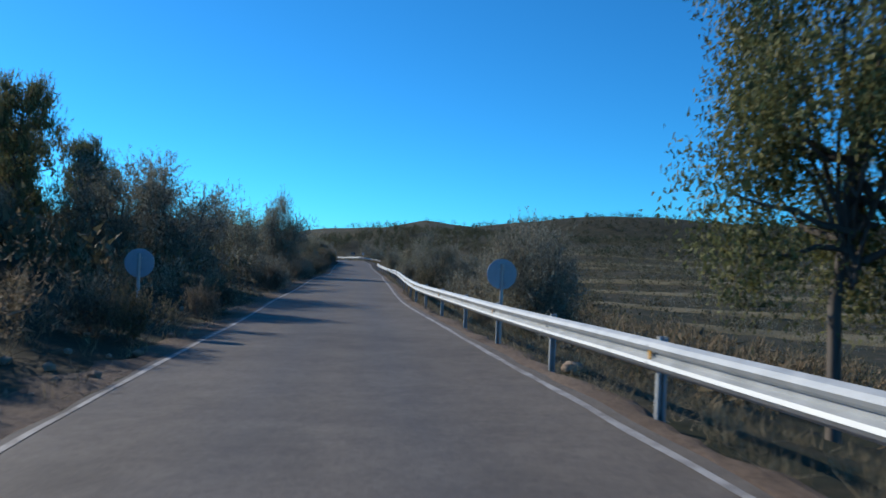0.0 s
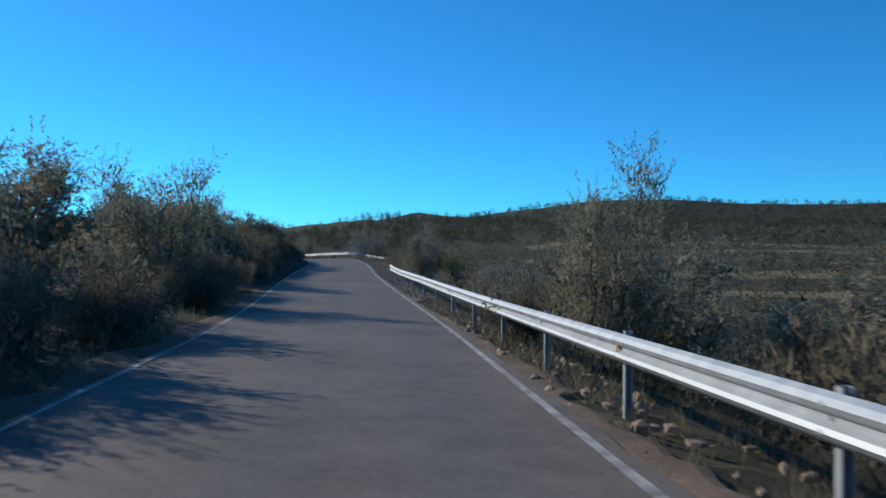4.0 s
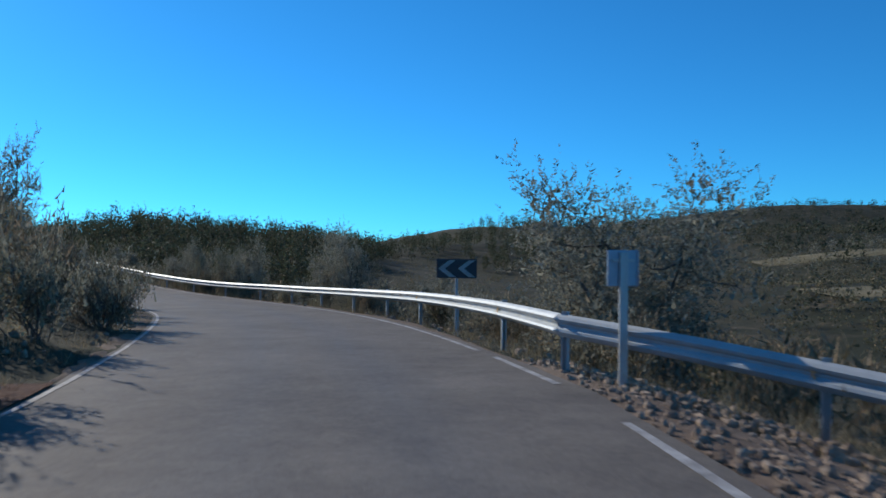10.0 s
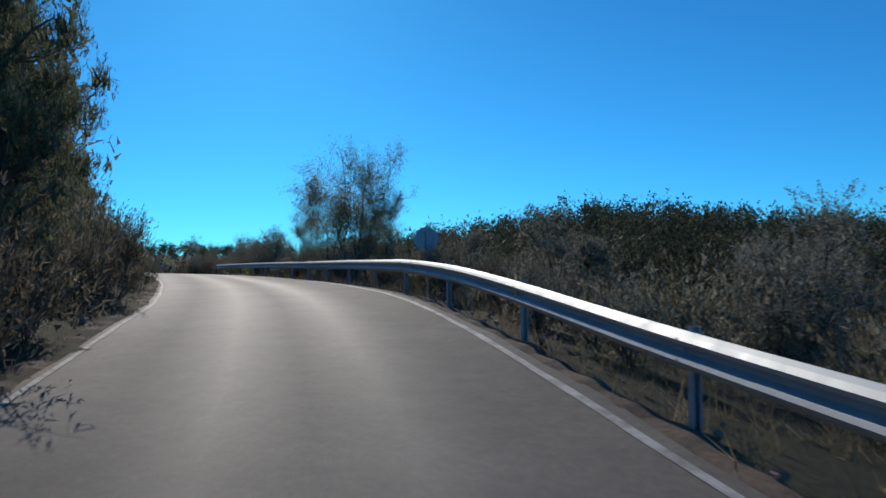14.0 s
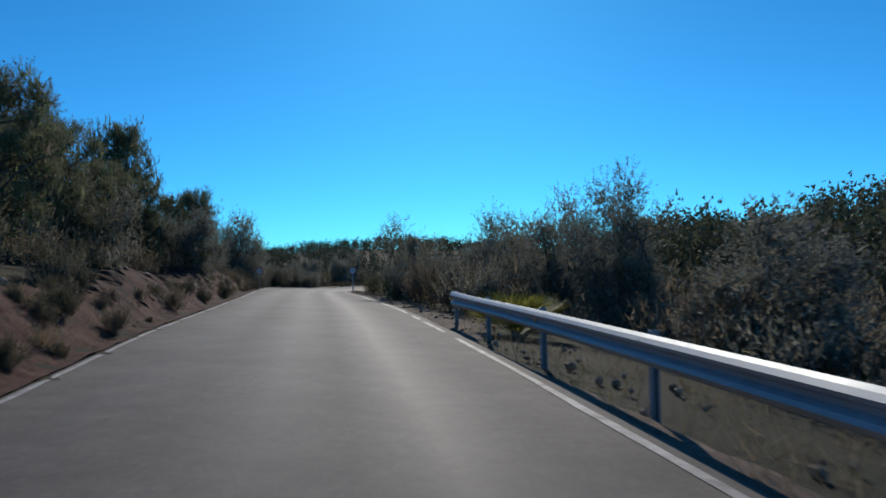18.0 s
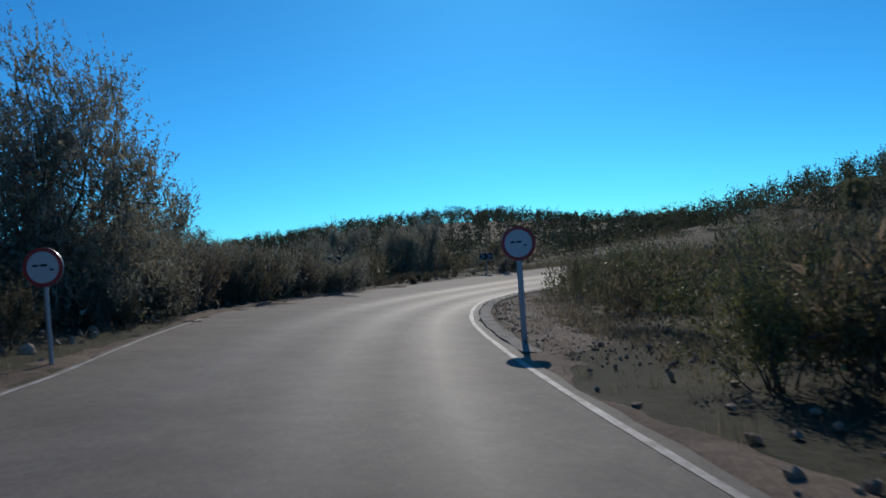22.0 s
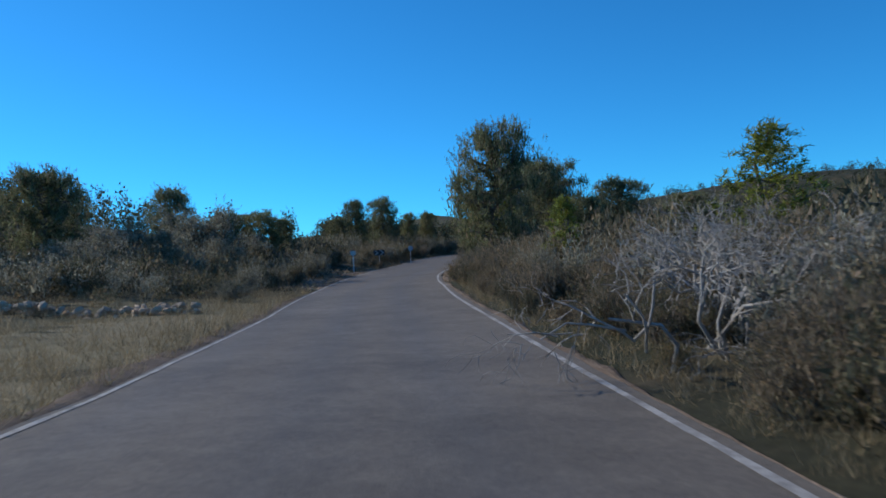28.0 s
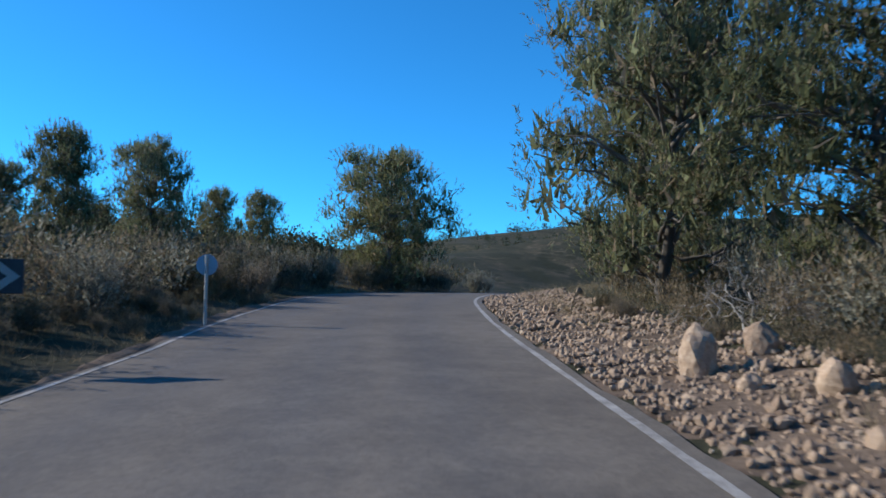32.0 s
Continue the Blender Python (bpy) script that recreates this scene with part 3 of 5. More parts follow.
# ---------------------------------------------------------------- cut bank of red earth beside the straight
def cut_bank(s0, s1, high, label):
    ss, offs = np.arange(s0, s1 + 0.01, 0.16), np.array([0.08, 0.25, 0.4, 0.52, 0.64, 0.76, 0.88, 1.0, 1.12, 1.24, 1.36, 1.5, 1.7, 1.95, 2.3, 2.8, 3.4, 4.2])
    p, rise = [], []
    for s in ss:
        ends = min(1, (s - s0) / 6, (s1 - s) / 6)
        h = high * (0.78 + 0.6 * noise.noise((s * 0.16, 4.2, 0))) * ends
        for o in offs:
            f = min(1, max(0, (o - 0.3) / 1.35))
            n = noise.noise((s * 0.8, o * 1.6, 1.0)) + 0.7 * noise.noise((s * 2.6, o * 3.4, 2.0)) + 0.5 * noise.noise((s * 6, o * 7, 5.0))
            x, y, z, _ = on_road(s, left_at(s) - o - 0.3 * n * min(1, 2 * f) * ends)
            p.append((x, y))
            rise.append(z + 0.01 + h * f * f * (3 - 2 * f) + (0.2 * min(1, 2 * f) + 0.03) * n * ends - (1.4 * max(0, o - 2.3) / 1.9))
    m = len(offs)
    q = (np.arange(len(ss) - 1)[:, None] * m + np.arange(m - 1)).ravel()
    me = mesh_of("earth_bank", np.column_stack([p, rise]), np.stack([q, q + m, q + m + 1, q + 1], 1), [RED_EARTH])
    return tagged(new("earth_bank", me), label, "bank", kind="structure")


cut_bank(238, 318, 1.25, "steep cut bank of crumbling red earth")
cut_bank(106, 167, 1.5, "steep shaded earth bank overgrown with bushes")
dry = verge(374, 428, -1, 13.0, 0.03, FIELD)
tagged(dry, "dry grassy field beside the asphalt", "field", kind="structure")

gutter = tagged(strip("gutter", CONCRETE, 322, 371, lambda s: right_at(s) + 0.26, lambda s: right_at(s) + 0.60, 0.002, cross=2, thick=0.15, wobble=0.05), "worn concrete gutter along the bend's inner edge", "gutter", kind="structure")

# ---------------------------------------------------------------- plants
def blades(rng, centres, length, width, up=0.0, spread=None):
    """One small pointed leaf at each centre: arrays of corners and faces. up leans them towards the sky."""
    n = len(centres)
    a = rng.normal(size=(n, 3)) if spread is None else spread + 0.45 * rng.normal(size=(n, 3))
    a[:, 2] += up
    a /= np.linalg.norm(a, axis=1)[:, None]
    b = np.cross(a, rng.normal(size=(n, 3)))
    b /= np.linalg.norm(b, axis=1)[:, None]
    L = length * rng.uniform(0.6, 1.35, (n, 1))
    W = width * rng.uniform(0.6, 1.35, (n, 1))
    v = np.stack([centres + b * W, centres + a * L, centres - b * W], 1)
    return v.reshape(-1, 3), np.arange(3 * n).reshape(n, 3)


def tubes(paths, sides=5):
    """Tapered limbs: each path is a list of (point, radius)."""
    vs, fs, base = [], [], 0
    for path in paths:
        for i, (p, r) in enumerate(path):
            p = Vector(p)
            q = Vector(path[min(i + 1, len(path) - 1)][0]) - Vector(path[max(i - 1, 0)][0])
            q = q.normalized() if q.length > 1e-6 else Vector((0, 0, 1))
            u = q.orthogonal().normalized()
            w = q.cross(u)
            for k in range(sides):
                t = 2 * math.pi * k / sides
                vs.append(p + (u * math.cos(t) + w * math.sin(t)) * r)
        for i in range(len(path) - 1):
            for k in range(sides):
                a, b = base + i * sides + k, base + i * sides + (k + 1) % sides
                fs.append((a, b, b + sides, a + sides))
        base += len(path) * sides
    return np.array([tuple(v) for v in vs]), np.array(fs)


def limb(rng, a, b, r0, r1, steps=5, bend=0.12):
    a, b = np.array(a, float), np.array(b, float)
    L = np.linalg.norm(b - a)
    side = rng.normal(size=3) * bend * L
    return [(a + (b - a) * t + side * math.sin(math.pi * t) + rng.normal(size=3) * 0.02 * L, r0 + (r1 - r0) * t) for t in np.linspace(0, 1, steps)]


def lobed(rng, count, low, high, reach, squash=0.8, top=1.0):
    """Centres and radii of the lobes of a crown between two heights."""
    out = []
    for i in range(count):
        z = low + (high - low) * rng.random()
        f = (z - low) / max(1e-6, high - low)
        r = reach * math.sqrt(max(0.05, 1 - abs(2 * f - 0.75) ** 2.0 * top * 0.55)) * rng.uniform(0.25, 0.85)
        t = rng.uniform(0, 2 * math.pi)
        out.append((np.array([r * math.cos(t), r * math.sin(t), z]), reach * rng.uniform(0.28, 0.5)))
    return out


def shell(rng, lobes, per, squash=0.75):
    """Clump centres spread over the lobes' outer shells, and their outward directions."""
    c, o = [], []
    for p, r in lobes:
        v = rng.normal(size=(per, 3))
        v /= np.linalg.norm(v, axis=1)[:, None]
        c.append(p + v * r * rng.uniform(0.45, 1.08, (per, 1)) * np.array([1, 1, squash]))
        o.append(v)
    return np.vstack(c), np.vstack(o)


def inner(rng, lobes, per):
    """Points inside the lobes, where larger shaded leaves close the crown."""
    return np.vstack([q * np.array([0.88, 0.88, 0.96]) + np.clip(rng.normal(size=(per, 3)), -1.5, 1.5) * r * 0.3 for q, r in lobes])


def swell(v, first, by):
    """Makes the leaves past the first ones larger."""
    w = v.reshape(-1, 3, 3).copy()
    mid = w[first:].mean(1, keepdims=True)
    w[first:] = mid + (w[first:] - mid) * by
    return w.reshape(-1, 3)


CROWNS = {}


def make_tree(kind, i, fine=False):
    """Trunk and crown of a tree about one metre high, to be scaled to its height."""
    rng = np.random.default_rng(sum(map(ord, kind)) * 31 + i)
    limbs, mat = [], OLIVE
    many, small = (1.4, 0.66) if fine else (0.95, 0.9)
    if kind == "olive":
        hubs = []
        for k in range(6):
            t, r = k * 1.05 + rng.uniform(-0.3, 0.3), rng.uniform(0.12, 0.34)
            top = np.array([r * math.cos(t), r * math.sin(t), rng.uniform(0.55, 0.86) - 0.3 * r])
            stem = limb(rng, (0.02 * math.cos(t), 0.02 * math.sin(t), -0.05), top, 0.016, 0.005, 7, 0.07)
            limbs.append(stem)
            hubs.append((top, rng.uniform(0.09, 0.13)))
            for j in range(8):
                a = stem[int(rng.integers(2, 7))][0]
                way = np.array([math.cos(t), math.sin(t), 0]) * 0.5 + rng.normal(size=3) * 0.75 + np.array([0, 0, 0.35])
                e = a + way / np.linalg.norm(way) * rng.uniform(0.10, 0.24)
                e[2] = max(e[2], 0.1)
                limbs.append(limb(rng, a, e, 0.005, 0.0018, 4, 0.1))
                hubs.append((e, rng.uniform(0.065, 0.12)))
        for k in range(14):
            t, r = k * 0.7 + rng.uniform(-0.2, 0.2), rng.uniform(0.12, 0.34)
            hubs.append((np.array([r * math.cos(t), r * math.sin(t), rng.uniform(0.06, 0.26)]), rng.uniform(0.08, 0.13)))
        spray, per = 24, int(17 * many)
        root = np.concatenate([h + np.clip(rng.normal(size=(spray, 3)), -1.6, 1.6) * r * 0.6 for h, r in hubs])
        span = np.repeat(np.array([r for h, r in hubs]), spray) * rng.uniform(0.6, 1.3, len(root))
        shoot = (root - np.concatenate([np.repeat(h[None], spray, 0) for h, r in hubs])) * 9 + np.array([0, 0, 0.55]) + rng.normal(size=root.shape) * 0.4
        shoot /= np.linalg.norm(shoot, axis=1)[:, None]
        way = np.repeat(shoot, per, 0)
        c = np.repeat(root, per, 0) + way * (np.repeat(span, per) * rng.uniform(0, 1, len(way)))[:, None] + rng.normal(size=way.shape) * 0.0055
        v, f = blades(rng, c, 0.022 * small, 0.0046 * small, 0.0, way * 0.8 + rng.normal(size=way.shape) * 0.3)
        tips = c[rng.choice(len(c), 120)]
        sh = np.concatenate([tips + np.array([0, 0, 0.009]) * k + rng.normal(size=tips.shape) * 0.003 for k in range(10)])
        fill = np.concatenate([h + rng.normal(size=(30, 3)) * r * 0.36 for h, r in hubs] + [np.array([0, 0, 0.3]) + rng.normal(size=(420, 3)) * np.array([0.16, 0.16, 0.15])])
        v2, f2 = blades(rng, np.vstack([sh, fill]), 0.024 * small, 0.0046 * small, 1.2)
        v2 = swell(v2, len(sh), 2.6)
    elif kind == "pine":
        mat = PINE
        top = np.array([rng.normal() * 0.07, rng.normal() * 0.07, 0.93])
        trunk = limb(rng, (0, 0, -0.05), top, 0.024, 0.004, 10, 0.05)
        limbs.append(trunk)
        hubs = []
        for k in range(58):
            z = 0.03 + 0.93 * (k / 58) ** 0.95
            r = 0.40 * math.sqrt(max(0.02, 1 - ((z - 0.40) / 0.62) ** 2)) * rng.uniform(0.5, 1.12)
            t = k * 2.4 + rng.uniform(-0.5, 0.5)
            a = trunk[min(9, int(z * 10))][0] * np.array([1, 1, 0]) + np.array([0, 0, z * 0.93])
            e = a + np.array([r * math.cos(t), r * math.sin(t), r * 0.35 + 0.02])
            br = limb(rng, a, e, 0.008, 0.002, 5, 0.1)
            limbs.append(br)
            hubs.append((br[4][0], rng.uniform(0.045, 0.08)))
            for j in range(2 if r > 0.12 else 1):
                g = br[int(rng.integers(2, 5))][0] + rng.normal(size=3) * np.array([0.05, 0.05, 0.02])
                limbs.append(limb(rng, br[2][0], g, 0.004, 0.0015, 3, 0.1))
                hubs.append((g, rng.uniform(0.035, 0.07)))
        tuft, spikes = int(19 * many), 13
        c = np.concatenate([h + np.clip(rng.normal(size=(tuft, 3)), -1.8, 1.8) * r * np.array([0.8, 0.8, 0.62]) for h, r in hubs])
        o = np.concatenate([np.repeat(h[None], tuft, 0) for h, r in hubs])
        shoot = (c - o) * 6 + np.array([0, 0, 0.75]) + rng.normal(size=c.shape) * 0.3
        shoot /= np.linalg.norm(shoot, axis=1)[:, None]
        way = np.repeat(shoot, spikes, 0)
        pts = np.repeat(c, spikes, 0) + way * rng.uniform(0, 0.05, (len(way), 1)) + rng.normal(size=way.shape) * 0.003
        v, f = blades(rng, pts, 0.027 * small, 0.0028 * small, 0.0, way * 0.9 + rng.normal(size=way.shape) * 0.35)
        sh = np.repeat(c[rng.choice(len(c), 200)], 7, 0)
        sh = sh + np.tile(np.arange(7), 200)[:, None] * np.array([0, 0, 0.006]) + rng.normal(size=sh.shape) * 0.003
        fill = np.concatenate([h + rng.normal(size=(16, 3)) * r * 0.45 for h, r in hubs])
        v2, f2 = blades(rng, np.vstack([sh, fill]), 0.026, 0.0036, 1.8)
        v2 = swell(v2, len(sh), 2.3)
    elif kind == "young_pine":
        mat = LIME
        limbs.append(limb(rng, (0, 0, -0.05), (0, 0, 0.97), 0.02, 0.004, 6, 0.03))
        ends = []
        for k in range(30):
            z = 0.08 + 0.88 * k / 30
            r = (0.30 * (1 - z) + 0.03) * rng.uniform(0.7, 1.1)
            t = k * 2.4
            e = np.array([r * math.cos(t), r * math.sin(t), z + r * 0.5])
            limbs.append(limb(rng, (0, 0, z), e, 0.006, 0.002, 3, 0.05))
            for j in range(9):
                ends.append(np.array([0, 0, z]) + (e - np.array([0, 0, z])) * rng.uniform(0.3, 1.05) + rng.normal(size=3) * 0.025)
        ends = np.array(ends)
        v, f = blades(rng, np.repeat(ends, 16, 0) + rng.normal(size=(len(ends) * 16, 3)) * 0.014, 0.04, 0.004, 1.0)
        v2, f2 = blades(rng, ends, 0.03, 0.006, 0.9)
    elif kind == "broadleaf":
        mat = CAROB
        lobes = lobed(rng, 30, 0.27, 0.92, 0.40)
        limbs.append(limb(rng, (0, 0, -0.05), (0.03, 0.02, 0.62), 0.02, 0.010, 7, 0.05))
        limbs += [limb(rng, (0.02, 0.01, rng.uniform(0.25, 0.5)), p, 0.008, 0.002) for p, r in lobes]
        c, o = shell(rng, lobes, 62)
        pts = np.repeat(c, 17, 0) + rng.normal(size=(len(c) * 17, 3)) * 0.022
        v, f = blades(rng, pts, 0.0145, 0.0036, -0.6)
        v2, f2 = blades(rng, inner(rng, lobes, 110), 0.02, 0.006, 0.2)
    elif kind == "sparse":
        mat = WILLOW
        ends = []
        for k in range(4):
            t = k * 1.7 + rng.uniform(-0.3, 0.3)
            top = np.array([0.2 * math.cos(t), 0.2 * math.sin(t), rng.uniform(0.75, 1.0)])
            limbs.append(limb(rng, (0.01 * k, 0, -0.03), top, 0.0085, 0.002, 7, 0.06))
            for j in range(13):
                z = rng.uniform(0.25, 1.0)
                b = top * z
                e = b + np.array([rng.normal() * 0.11, rng.normal() * 0.11, rng.uniform(0.03, 0.16)])
                limbs.append(limb(rng, b, e, 0.003, 0.0009, 4, 0.12))
                for m in range(5):
                    g = b + (e - b) * rng.uniform(0.3, 1)
                    h = g + rng.normal(size=3) * 0.05 + np.array([0, 0, 0.03])
                    limbs.append(limb(rng, g, h, 0.0011, 0.0005, 3, 0.1))
                    ends += [h, (g + h) / 2]
        ends = np.array(ends)
        v, f = blades(rng, np.repeat(ends, 36, 0) + rng.normal(size=(len(ends) * 36, 3)) * 0.03, 0.012, 0.0023, 0.5)
        v2, f2 = blades(rng, ends, 0.018, 0.004)
    tv, tf = tubes(limbs)
    # bring the crown to its true height and breadth
    high, wide = np.percentile(v[:, 2], 99.6), np.percentile(np.hypot(v[:, 0], v[:, 1]), 96)
    grow = np.array([0.46 / wide, 0.46 / wide, 1.0 / high])
    v, v2, tv = v * grow, v2 * grow, tv * grow
    vv, ff = np.vstack([v, v2]), np.vstack([f, f2 + len(v)])
    return mesh_of("trunk", tv, tf, [BARK], smooth=True), mesh_of("crown", vv, ff, [mat])


TREE_WORDS = {"olive": ("olive_tree", "wild olive tree with grey-green leaves and upright shoots", "olive tree"), "pine": ("pine_tree", "dark green Aleppo pine with tufted needles", "pine tree"),
              "young_pine": ("pine_sapling", "young bright yellow-green pine", "pine tree"), "broadleaf": ("carob_tree", "broad evergreen tree with drooping leaves", "tree"),
              "sparse": ("poplar_tree", "thin half-bare tree with sparse pale leaves", "tree")}
PLANT_RNG = np.random.default_rng(7)


def tree(kind, s, d, high, wide=None, label="", variant=None, sink=0.05, at=None):
    """Plants a tree beside the road: wide is its crown's breadth."""
    i = int(PLANT_RNG.integers(0, 4)) if variant is None else variant
    fine = (high >= 3.6 and abs(d) < 11) and kind in ("olive", "pine")
    if fine:
        i = i % 2
    if (kind, i, fine) not in CROWNS:
        CROWNS[kind, i, fine] = make_tree(kind, i, fine)
    trunk, crown = CROWNS[kind, i, fine]
    name, words, cat = TREE_WORDS[kind]
    x, y, z, _ = spot(s, d) if at is None else (*at, float(land(*at)[0]), 0)
    base = tagged(new(name), label or words, cat, group="trees beside the road")
    w = (wide / 0.92) if wide else high
    base.matrix_basis = Matrix.LocRotScale((x, y, z - sink), Euler((0, 0, PLANT_RNG.uniform(0, 6.28))), (w, w, high))
    part("trunk", trunk, None, base)
    part("crown", crown, None, base)
    return base


def make_shrub(kind, i):
    """A bush about one metre high and wide: twigs and leaves in one mesh."""
    rng = np.random.default_rng(sum(map(ord, kind)) * 17 + i)
    mat, leaf = {"scrub": (SCRUB, (0.045, 0.011)), "heath": (HEATH, (0.06, 0.0065)), "olive_bush": (OLIVE, (0.05, 0.0085)), "grass": (STRAW, (0.5, 0.006)), "lentisk": (CAROB, (0.024, 0.0085)),
                 "dead": (DEAD, (0, 0)), "palm": (PALM, (0, 0))}[kind]
    if kind == "grass":
        n = 150
        c = np.stack([rng.normal(size=n) * 0.16, rng.normal(size=n) * 0.16, np.full(n, -0.03)], 1)
        v, f = blades(rng, c, 0.62, 0.011, 2.2)
        return mesh_of("dry_grass", v, f, [mat])
    if kind == "dead":
        limbs = []
        def grow(p, way, length, r, depth):
            q = p + way * length
            limbs.append(limb(rng, p, q, r, r * 0.6, 4, 0.16))
            if depth:
                for k in range(int(rng.integers(2, 5))):
                    w = way + rng.normal(size=3) * 0.6
                    w /= np.linalg.norm(w)
                    grow(p + (q - p) * rng.uniform(0.45, 1.0), w, length * rng.uniform(0.5, 0.8), r * 0.58, depth - 1)
        for k in range(7):
            w = np.array([rng.normal() * 0.75, rng.normal() * 0.75, 1.0])
            grow(np.array([rng.normal() * 0.1, rng.normal() * 0.1, -0.03]), w / np.linalg.norm(w), 0.36, 0.009, 4)
        thick = [p for p in limbs if p[0][1] > 0.004]
        thin = [p for p in limbs if p[0][1] <= 0.004]
        return mesh_of("twig_crown", *tubes(thin, 3), [DEAD], smooth=True), mesh_of("branch_frame", *tubes(thick, 5), [DEAD], smooth=True)
    if kind == "palm":
        vs, fs = [], []
        for k in range(34):
            t, lean = rng.uniform(0, 6.28), rng.uniform(0.25, 1.1)
            way = np.array([math.cos(t) * math.sin(lean), math.sin(t) * math.sin(lean), math.cos(lean)])
            hub = way * rng.uniform(0.35, 0.6)
            side = np.cross(way, (0, 0, 1.0)); side /= np.linalg.norm(side)
            for j in range(-6, 7):
                a = way * math.cos(j * 0.2) + side * math.sin(j * 0.2)
                b = np.cross(a, np.cross(way, side)); b /= np.linalg.norm(b)
                L = 0.36 * rng.uniform(0.8, 1.1)
                base = len(vs)
                vs += [hub, hub + a * L * 0.5 + b * 0.014, hub + a * L, hub + a * L * 0.5 - b * 0.014]
                fs.append((base, base + 1, base + 2, base + 3))
            base = len(vs)
            vs += [side * 0.008, hub + side * 0.006, hub - side * 0.006, -side * 0.008]
            fs.append((base, base + 1, base + 2, base + 3))
        return mesh_of("fan_palm", np.array(vs), fs, [mat])
    lobes = [(np.array([rng.normal() * 0.22, rng.normal() * 0.22, rng.uniform(0.16, 0.5)]), rng.uniform(0.16, 0.30)) for k in range(11)]
    limbs = [limb(rng, (rng.normal() * 0.05, rng.normal() * 0.05, -0.05), p, 0.012, 0.003, 4) for p, r in lobes]
    c, o = shell(rng, lobes, 22, 0.85)
    c[:, 2] = np.abs(c[:, 2]) + 0.02
    many = 16 if kind == "lentisk" else 5
    pts = np.repeat(c, many, 0) + rng.normal(size=(len(c) * many, 3)) * 0.035
    v, f = blades(rng, pts, *leaf, 0.7 if kind != "heath" else 1.4)
    # upright shoots, leafy along their length
    spots, ways = [], []
    for p, r in lobes:
        for k in range(8 if kind == "lentisk" else 11):
            a = p + np.clip(rng.normal(size=3), -1.5, 1.5) * r * np.array([0.5, 0.5, 0.35])
            way = np.array([a[0], a[1], 0]) * 1.1 + rng.normal(size=3) * 0.25 + np.array([0, 0, 1.0])
            way /= np.linalg.norm(way)
            span = rng.uniform(0.14, 0.42)
            limbs.append(limb(rng, p * np.array([0.7, 0.7, 0.6]), a + way * span, 0.004, 0.001, 3, 0.05))
            u = rng.uniform(0.1, 1.0, 22)
            spots.append(a + way * (u * span)[:, None] + rng.normal(size=(22, 3)) * 0.016)
            ways.append(np.repeat(way[None], 22, 0))
    spots, ways = np.vstack(spots), np.vstack(ways)
    spots[:, 2] = np.abs(spots[:, 2])
    v3, f3 = blades(rng, spots, leaf[0] * 0.9, leaf[1] * 0.85, 0.0, ways)
    fill = np.abs(inner(rng, lobes, 14)) * np.sign(rng.normal(size=(len(lobes) * 14, 3)) * np.array([1, 1, 0]) + np.array([0, 0, 1]))
    v2, f2 = blades(rng, fill, leaf[0] * 2.0, leaf[1] * 2.0, 1.2)
    vv, ff = np.vstack([v, v2, v3]), np.vstack([f, f2 + len(v), f3 + len(v) + len(v2)])
    tv, tf = tubes(limbs, 3)
    grow = np.array([0.52 / np.percentile(np.hypot(vv[:, 0], vv[:, 1]), 96)] * 2 + [1.0 / np.percentile(vv[:, 2], 99)])
    LEAVES[kind, i] = (vv * grow)[ff]
    return mesh_of("foliage", vv * grow, ff, [mat]), mesh_of("stem", tv * grow, tf, [BARK])


SHRUBS, LEAVES = {}, {}
SHRUB_WORDS = {"scrub": ("shrub", "dense dark green evergreen shrub on dry soil", "shrub"), "heath": ("heath_shrub", "brownish grey-green heath shrub", "shrub"),
               "olive_bush": ("olive_bush", "bushy grey-green wild olive shoots", "shrub"), "grass": ("grass_tuft", "tuft of straw-coloured dry grass", "grass"),
               "lentisk": ("lentisk_bush", "rounded yellowish green lentisk bush", "shrub"), "dead": ("dead_bush", "bare grey dead bush with tangled branches", "dead bush"),
               "palm": ("dwarf_fan_palm", "low dwarf fan palm with yellow-green fronds", "palm")}


def shrub(kind, s, d, high, wide=None, label="", at=None):
    i = int(PLANT_RNG.integers(0, 4))
    if (kind, i) not in SHRUBS:
        SHRUBS[kind, i] = make_shrub(kind, i)
    name, words, cat = SHRUB_WORDS[kind]
    x, y, z, _ = spot(s, d) if at is None else (*at, float(land(*at)[0]), 0)
    made = SHRUBS[kind, i]
    ob = tagged(new(name, None if isinstance(made, tuple) else made), label or words, cat, group=cat + "s beside the road")
    if isinstance(made, tuple):
        part(made[0].name.split(".")[0], made[0], None, ob)
        part(made[1].name.split(".")[0], made[1], None, ob)
    w = wide or high * 1.15
    ob.matrix_basis = Matrix.LocRotScale((x, y, z - 0.06), Euler((0, 0, PLANT_RNG.uniform(0, 6.28))), (w, w, high))
    return ob


BACK = {}
CLEARED = [(348, 364, -9.2), (447, 459, -6.6), (459, 472, -5.6)]  # kept low before the panels on the one side


